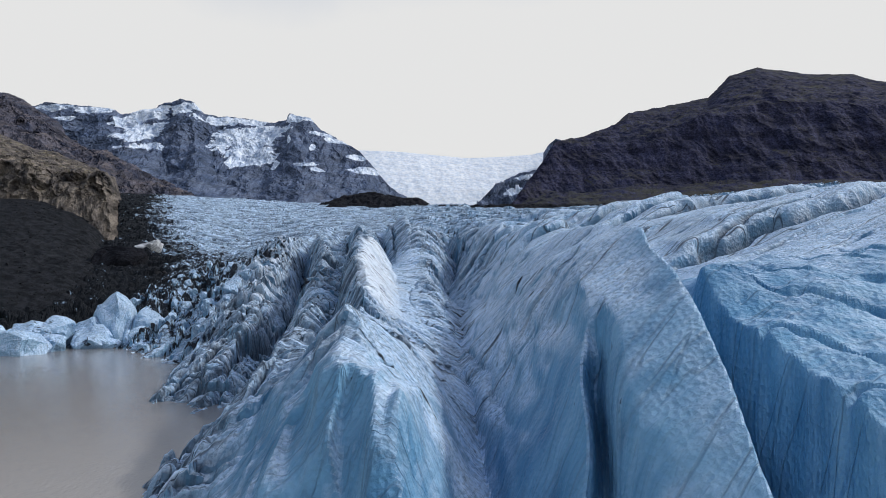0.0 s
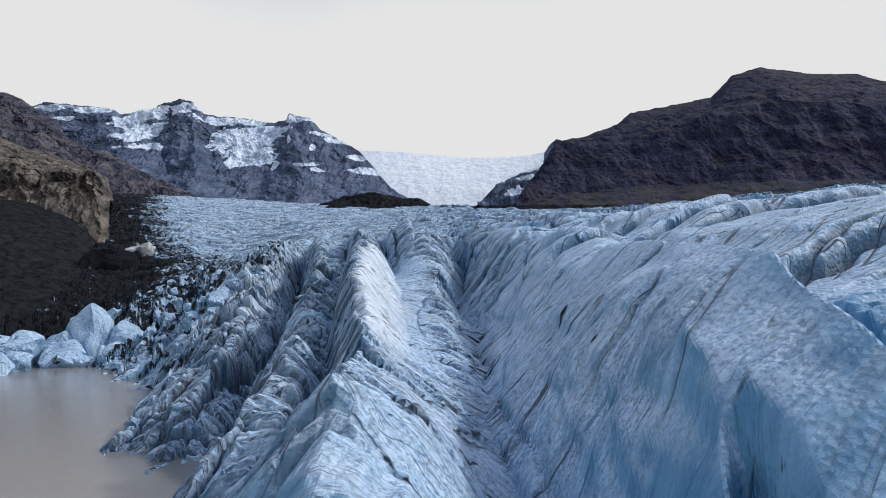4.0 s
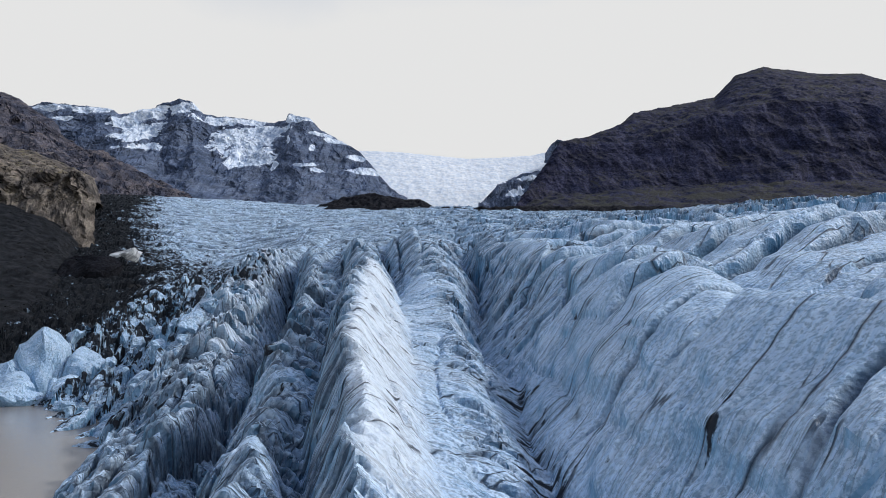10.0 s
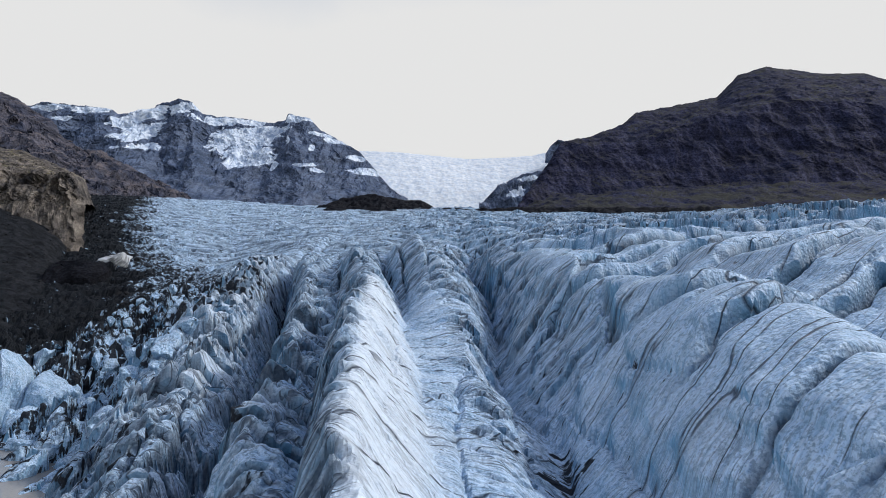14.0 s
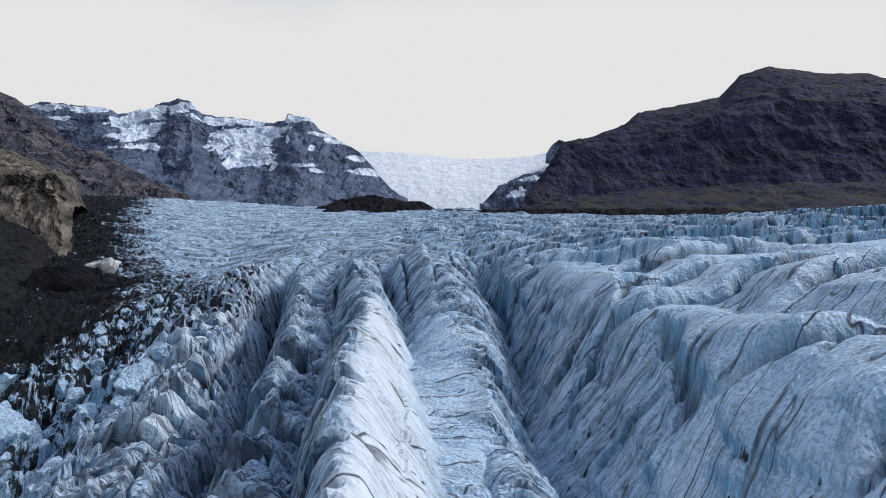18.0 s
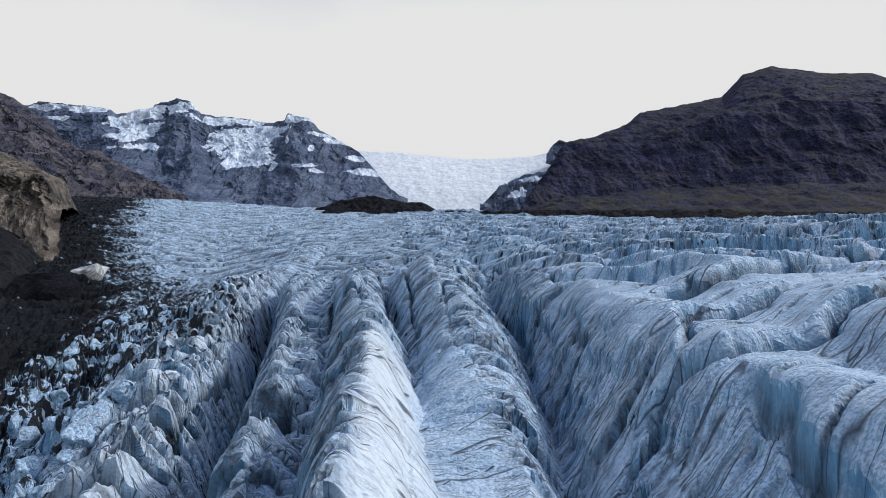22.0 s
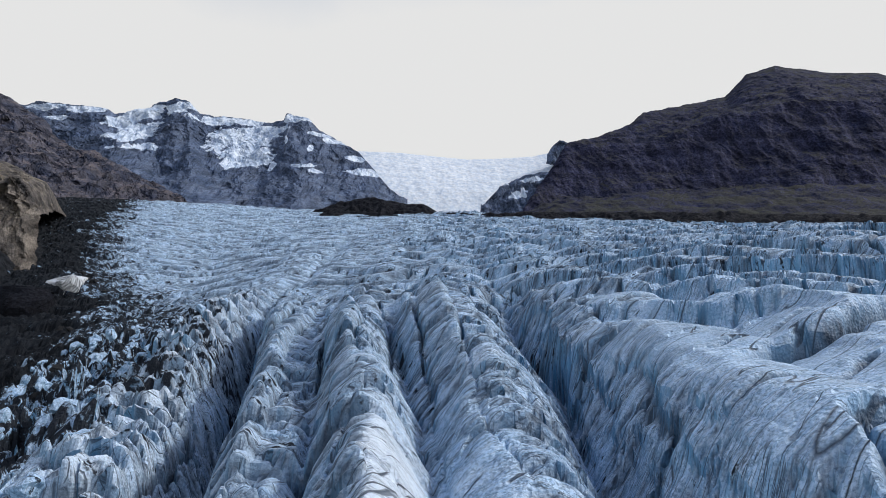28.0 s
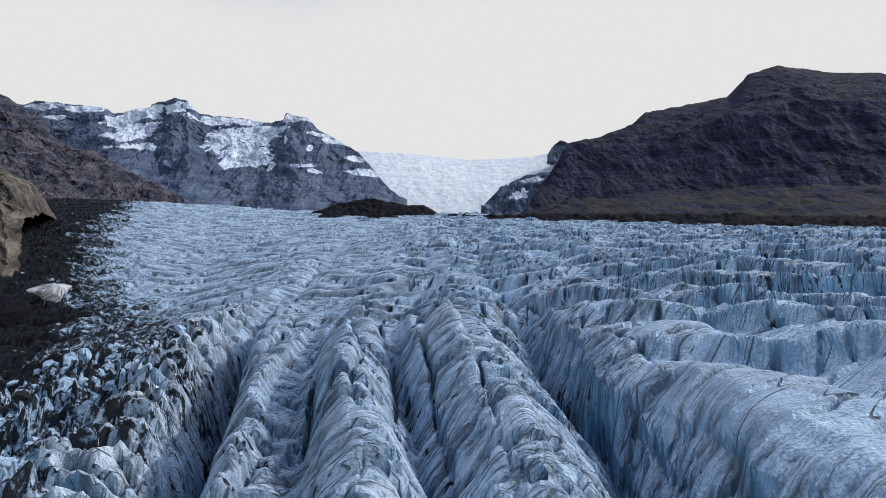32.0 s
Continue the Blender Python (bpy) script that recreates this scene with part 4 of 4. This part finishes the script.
tagged(loft("rock_bluff", [
    [(-459, 400, 46), (-316, 400, 51), (-280, 400, 54), (-262, 405, 51), (-243, 410, 46), (-231, 415, 40), (-223, 425, 38), (-222, 430, 38)],
    [(-476, 415, 65), (-328, 415, 71), (-290, 415, 73), (-272, 420, 74), (-251, 424, 74), (-238, 428, 74), (-229, 434, 70), (-227, 440, 63)],
    [(-493, 430, 109), (-339, 430, 104), (-301, 430, 101), (-287, 432, 101), (-270, 436, 96), (-257, 440, 97), (-245, 440, 96), (-236, 440, 95), (-233, 442, 91), (-230, 446, 77)],
    [(-642, 560, 194), (-442, 560, 169), (-392, 560, 150), (-377, 560, 143), (-364, 560, 138), (-346, 560, 136), (-334, 556, 130), (-316, 550, 124), (-291, 530, 113), (-274, 520, 106), (-268, 520, 89)],
    [(-917, 800, 164), (-560, 800, 142), (-392, 760, 102)],
], (14, 110, 60, 8), 460, CLIFF_ROCK, (16, 3.0, 0), 0.6, 241, None, False, 4, (), 11), "rugged tan rock bluff with mossy top above the scree", "cliff", kind="structure")

# ---- ground far round ----
gx, gyy = np.meshgrid(np.linspace(-4800, 4800, 49), np.linspace(-4800, 4800, 49))
tagged(sheet("ground", gx, gyy, -9 + 4 * fbm(gx / 700, gyy / 700, 3, 260), MORAINE), "dark gravel plain round the glacier", "ground", kind="structure")


# ---- things ----
def ground_z(x, y):
    """The ice surface under a place."""
    r = int(np.clip(np.searchsorted(gy[:, 0], y), 1, len(gy) - 1))
    xl, xr = x_left[r, 0], x_right[r, 0]
    c = int(np.clip((x - xl) / (xr - xl) * (GX.shape[1] - 1), 2, GX.shape[1] - 3))
    return float(GZ[r - 1:r + 2, c - 1:c + 2].mean())


def chunk(name, rng, points=16, flat=0.7, cuts=2, rough=0.05):
    """A broken block about one unit across: the hull of scattered points, its faces cut finer and knocked about."""
    bm = bmesh.new()
    for _ in range(points):
        v = Vector((rng.uniform(-1, 1), rng.uniform(-1, 1), rng.uniform(-0.9, 1)))
        v = v.normalized() * rng.uniform(0.42, 0.56)
        v.z *= flat
        bm.verts.new(v)
    hull = bmesh.ops.convex_hull(bm, input=bm.verts[:])
    bmesh.ops.delete(bm, geom=[g for g in hull["geom_interior"] if isinstance(g, bmesh.types.BMVert)], context="VERTS")
    bmesh.ops.bevel(bm, geom=bm.edges[:], offset=0.025, segments=1, affect="EDGES")
    bmesh.ops.triangulate(bm, faces=bm.faces[:])
    for _ in range(cuts):
        long = [e for e in bm.edges if e.calc_length() > 0.16]
        bmesh.ops.subdivide_edges(bm, edges=long, cuts=1)
        bmesh.ops.triangulate(bm, faces=bm.faces[:])
    for v in bm.verts:
        v.co += Vector(noise.noise_vector(v.co * 3.1 + Vector((rng.random() * 0.01, 0, 0)))) * rough + Vector(noise.noise_vector(v.co * 9)) * rough * 0.4
    bmesh.ops.recalc_face_normals(bm, faces=bm.faces[:])
    me = bpy.data.meshes.new(name)
    bm.to_mesh(me)
    bm.free()
    return me


rng = random.Random(11)
ICE_SHAPES = [chunk("ice_chunk", rng, rng.randint(14, 26), rng.uniform(0.65, 1.0), 3, 0.09) for _ in range(12)]
for me in ICE_SHAPES:
    me.materials.append(BERG_ICE)
OLD_SHAPES = [chunk("old_ice_chunk", rng, 14, 0.9, 2, 0.05) for _ in range(2)]
for me in OLD_SHAPES:
    me.materials.append(OLD_ICE)
STONE, n, l, b = material("dark_stone", 0.85)
l.new(mix(n, l, tex(n, l, 0.8, 8, 0.7), (0.009, 0.010, 0.012), (0.040, 0.041, 0.044)), b.inputs["Base Color"])
bump(n, l, b, tex(n, l, 2.5, 8, 0.7), 0.6, 0.2)
STONE_SHAPES = [chunk("stone", rng, rng.randint(12, 18), rng.uniform(0.7, 1.0), 1, 0.03) for _ in range(6)]
for me in STONE_SHAPES:
    me.materials.append(STONE)


def lying(name, me, x, y, z, sx, sy, sz, turn, lean, label, category, group):
    ob = new(name, me)
    ob.matrix_world = pose(x, y, z, lean, lean * 0.4, turn) @ Matrix.Diagonal((sx, sy, sz, 1))
    return tagged(ob, label, category, group)


# icebergs aground along the inner shore of the lagoon
for i, (x, y, w, d, h, label) in enumerate((
    (-97, 143, 13, 9, 9, "rounded white iceberg aground in the lagoon"),
    (-108, 146, 12, 8, 6, "flat pale iceberg floating in the lagoon"),
    (-97, 158, 11, 9, 11, "blocky grey-white iceberg beside the shore ice"),
    (-88, 160, 12, 8, 8, "low wedge-shaped iceberg in the silty water"),
    (-86, 170, 13, 10, 18, "tall rounded iceberg with a bright snowy top"),
    (-77, 169, 9, 7, 15, "dirty upright ice block at the water's edge"),
    (-80, 163, 5, 4, 5, "small clear blue iceberg in front of larger ones"),
    (-70, 164, 10, 5, 4, "flat white ice slab lying in the water"),
    (-117, 152, 14, 9, 9, "broad low iceberg near the scree shore"),
    (-107, 166, 12, 10, 10, "weathered iceberg with streaks of grit"),
    (-63, 156, 6, 5, 5, "small ice block at the foot of the jumble"),
    (-97, 176, 11, 9, 12, "ridged iceberg stuck against the jumbled ice"),
    (-102, 151, 8, 7, 7, "white iceberg wedged between two larger ones"),
    (-92, 151, 7, 6, 5, "low rounded iceberg with a blue waterline"),
    (-91, 166, 9, 8, 10, "upright pale iceberg among others"),
    (-83, 158, 6, 5, 4, "small flat iceberg floating in the lagoon"),
    (-75, 160, 7, 6, 7, "rough white ice block at the shore"),
    (-68, 158, 6, 5, 6, "grey-streaked ice block at the shore"),
    (-112, 158, 10, 8, 7, "weathered white iceberg close to the scree"),
    (-72, 152, 4, 3, 2.5, "small thin ice floe in the silty water"),
)):
    lying("iceberg", ICE_SHAPES[i % 12], x, y, 0.14 * h, w * 1.3, d * 1.25, h * 1.5, 37 * i, 7 - 3 * (i % 5), label, "iceberg", "icebergs in the lagoon")

# fallen blocks of the jumbled zone
for i in range(290):
    y = rng.uniform(128, 300)
    x = -rng.uniform(0.0, 1.0) ** 0.8 * (46 + 0.10 * (y - 130)) - 46 - 0.14 * (y - 130)
    z = ground_z(x, y)
    if z < 0.6:
        continue
    w = rng.choice((1.4, 1.8, 2.4, 3.2, 4.4)) * rng.uniform(0.8, 1.2)
    lying("ice_block", rng.choice(ICE_SHAPES), x, y, z + 0.05 * w, w, w * rng.uniform(0.7, 1.1), w * rng.uniform(0.8, 1.5), rng.uniform(0, 360), rng.uniform(-25, 25),
          "angular blue-white ice block fallen among others", "ice block", "fallen ice blocks")

# a big pale slab and a stone in the ice
lying("ice_slab", OLD_SHAPES[0], -182, 392, 39, 20, 7, 8, 20, -14, "large dirty white ice slab against the dark rock margin", "ice slab", "")
lying("ice_slab", OLD_SHAPES[1], -170, 372, 40, 12, 7, 14, 60, 8, "upright streaked ice slab at the rock margin", "ice slab", "")
lying("boulder", STONE_SHAPES[0], -42.4, 157.5, ground_z(-42.4, 157.5) - 0.2, 1.5, 1.5, 2.0, 20, 0, "black boulder lodged in the crest of an ice ridge", "boulder", "")

MOUND = chunk("rock_mound", rng, 30, 1.0, 3, 0.10)
MOUND.materials.append(MORAINE)
lying("rock_mound", MOUND, -184, 358, 20, 40, 28, 36, 15, 0, "dark rounded rock mound at the foot of the scree", "rock", "")

# boulders on the rock margin
for i in range(70):
    y = rng.uniform(170, 420)
    x = float(np.interp(y, [150, 230, 280, 340, 395, 600], [-112, -116, -134, -152, -190, -290])) + rng.uniform(-6, 30)
    w = rng.choice((0.9, 1.3, 1.8, 2.6, 3.6))
    z = ground_z(x, y)
    if z < 0.4:
        continue
    lying("boulder", rng.choice(STONE_SHAPES), x, y, z + 0.1 * w, w, w * rng.uniform(0.7, 1.1), w * 0.9, rng.uniform(0, 360), rng.uniform(-20, 20),
          "dark boulder on dirty ice beside the scree", "boulder", "boulders on the ice margin")


def scatter(name, host, count, sizes, shapes, seed, label, category, keep=None):
    """Many loose stones over a host surface as one mesh."""
    r = np.random.RandomState(seed)
    me = host.data
    co = np.empty(len(me.vertices) * 3, np.float32)
    me.vertices.foreach_get("co", co)
    co = co.reshape(-1, 3)
    if keep:
        co = co[keep(co)]
    spots = co[r.randint(0, len(co), count)] + r.uniform(-0.6, 0.6, (count, 3)) * (1, 1, 0.1)
    verts, tris, base = [], [], 0
    packs = []
    for sh in shapes:
        v = np.empty(len(sh.vertices) * 3, np.float32)
        sh.vertices.foreach_get("co", v)
        packs.append((v.reshape(-1, 3), [tuple(p.vertices) for p in sh.polygons]))
    for p in spots:
        v, f = packs[r.randint(len(packs))]
        s = sizes[0] + (sizes[1] - sizes[0]) * r.rand() ** 3
        a = r.rand() * 6.28
        q = v * s
        q = np.stack([q[:, 0] * np.cos(a) - q[:, 1] * np.sin(a), q[:, 0] * np.sin(a) + q[:, 1] * np.cos(a), q[:, 2]], -1) + p
        verts.append(q)
        tris += [tuple(i + base for i in t) for t in f]
        base += len(v)
    out = bpy.data.meshes.new(name)
    out.from_pydata(np.concatenate(verts).tolist(), [], tris)
    out.materials.append(shapes[0].materials[0])
    return tagged(new(name, out), label, category, kind="stuff")


PEBBLES = [chunk("pebble", rng, 9, 0.8, 0, 0.0) for _ in range(4)]
for me in PEBBLES:
    me.materials.append(STONE)
scatter("rubble", bpy.data.objects["scree_bank"], 9000, (0.35, 2.0), PEBBLES, 5, "loose grey stones over the scree", "stones", lambda c: (c[:, 2] > 0) & (c[:, 1] < 420) & (c[:, 2] < 70))
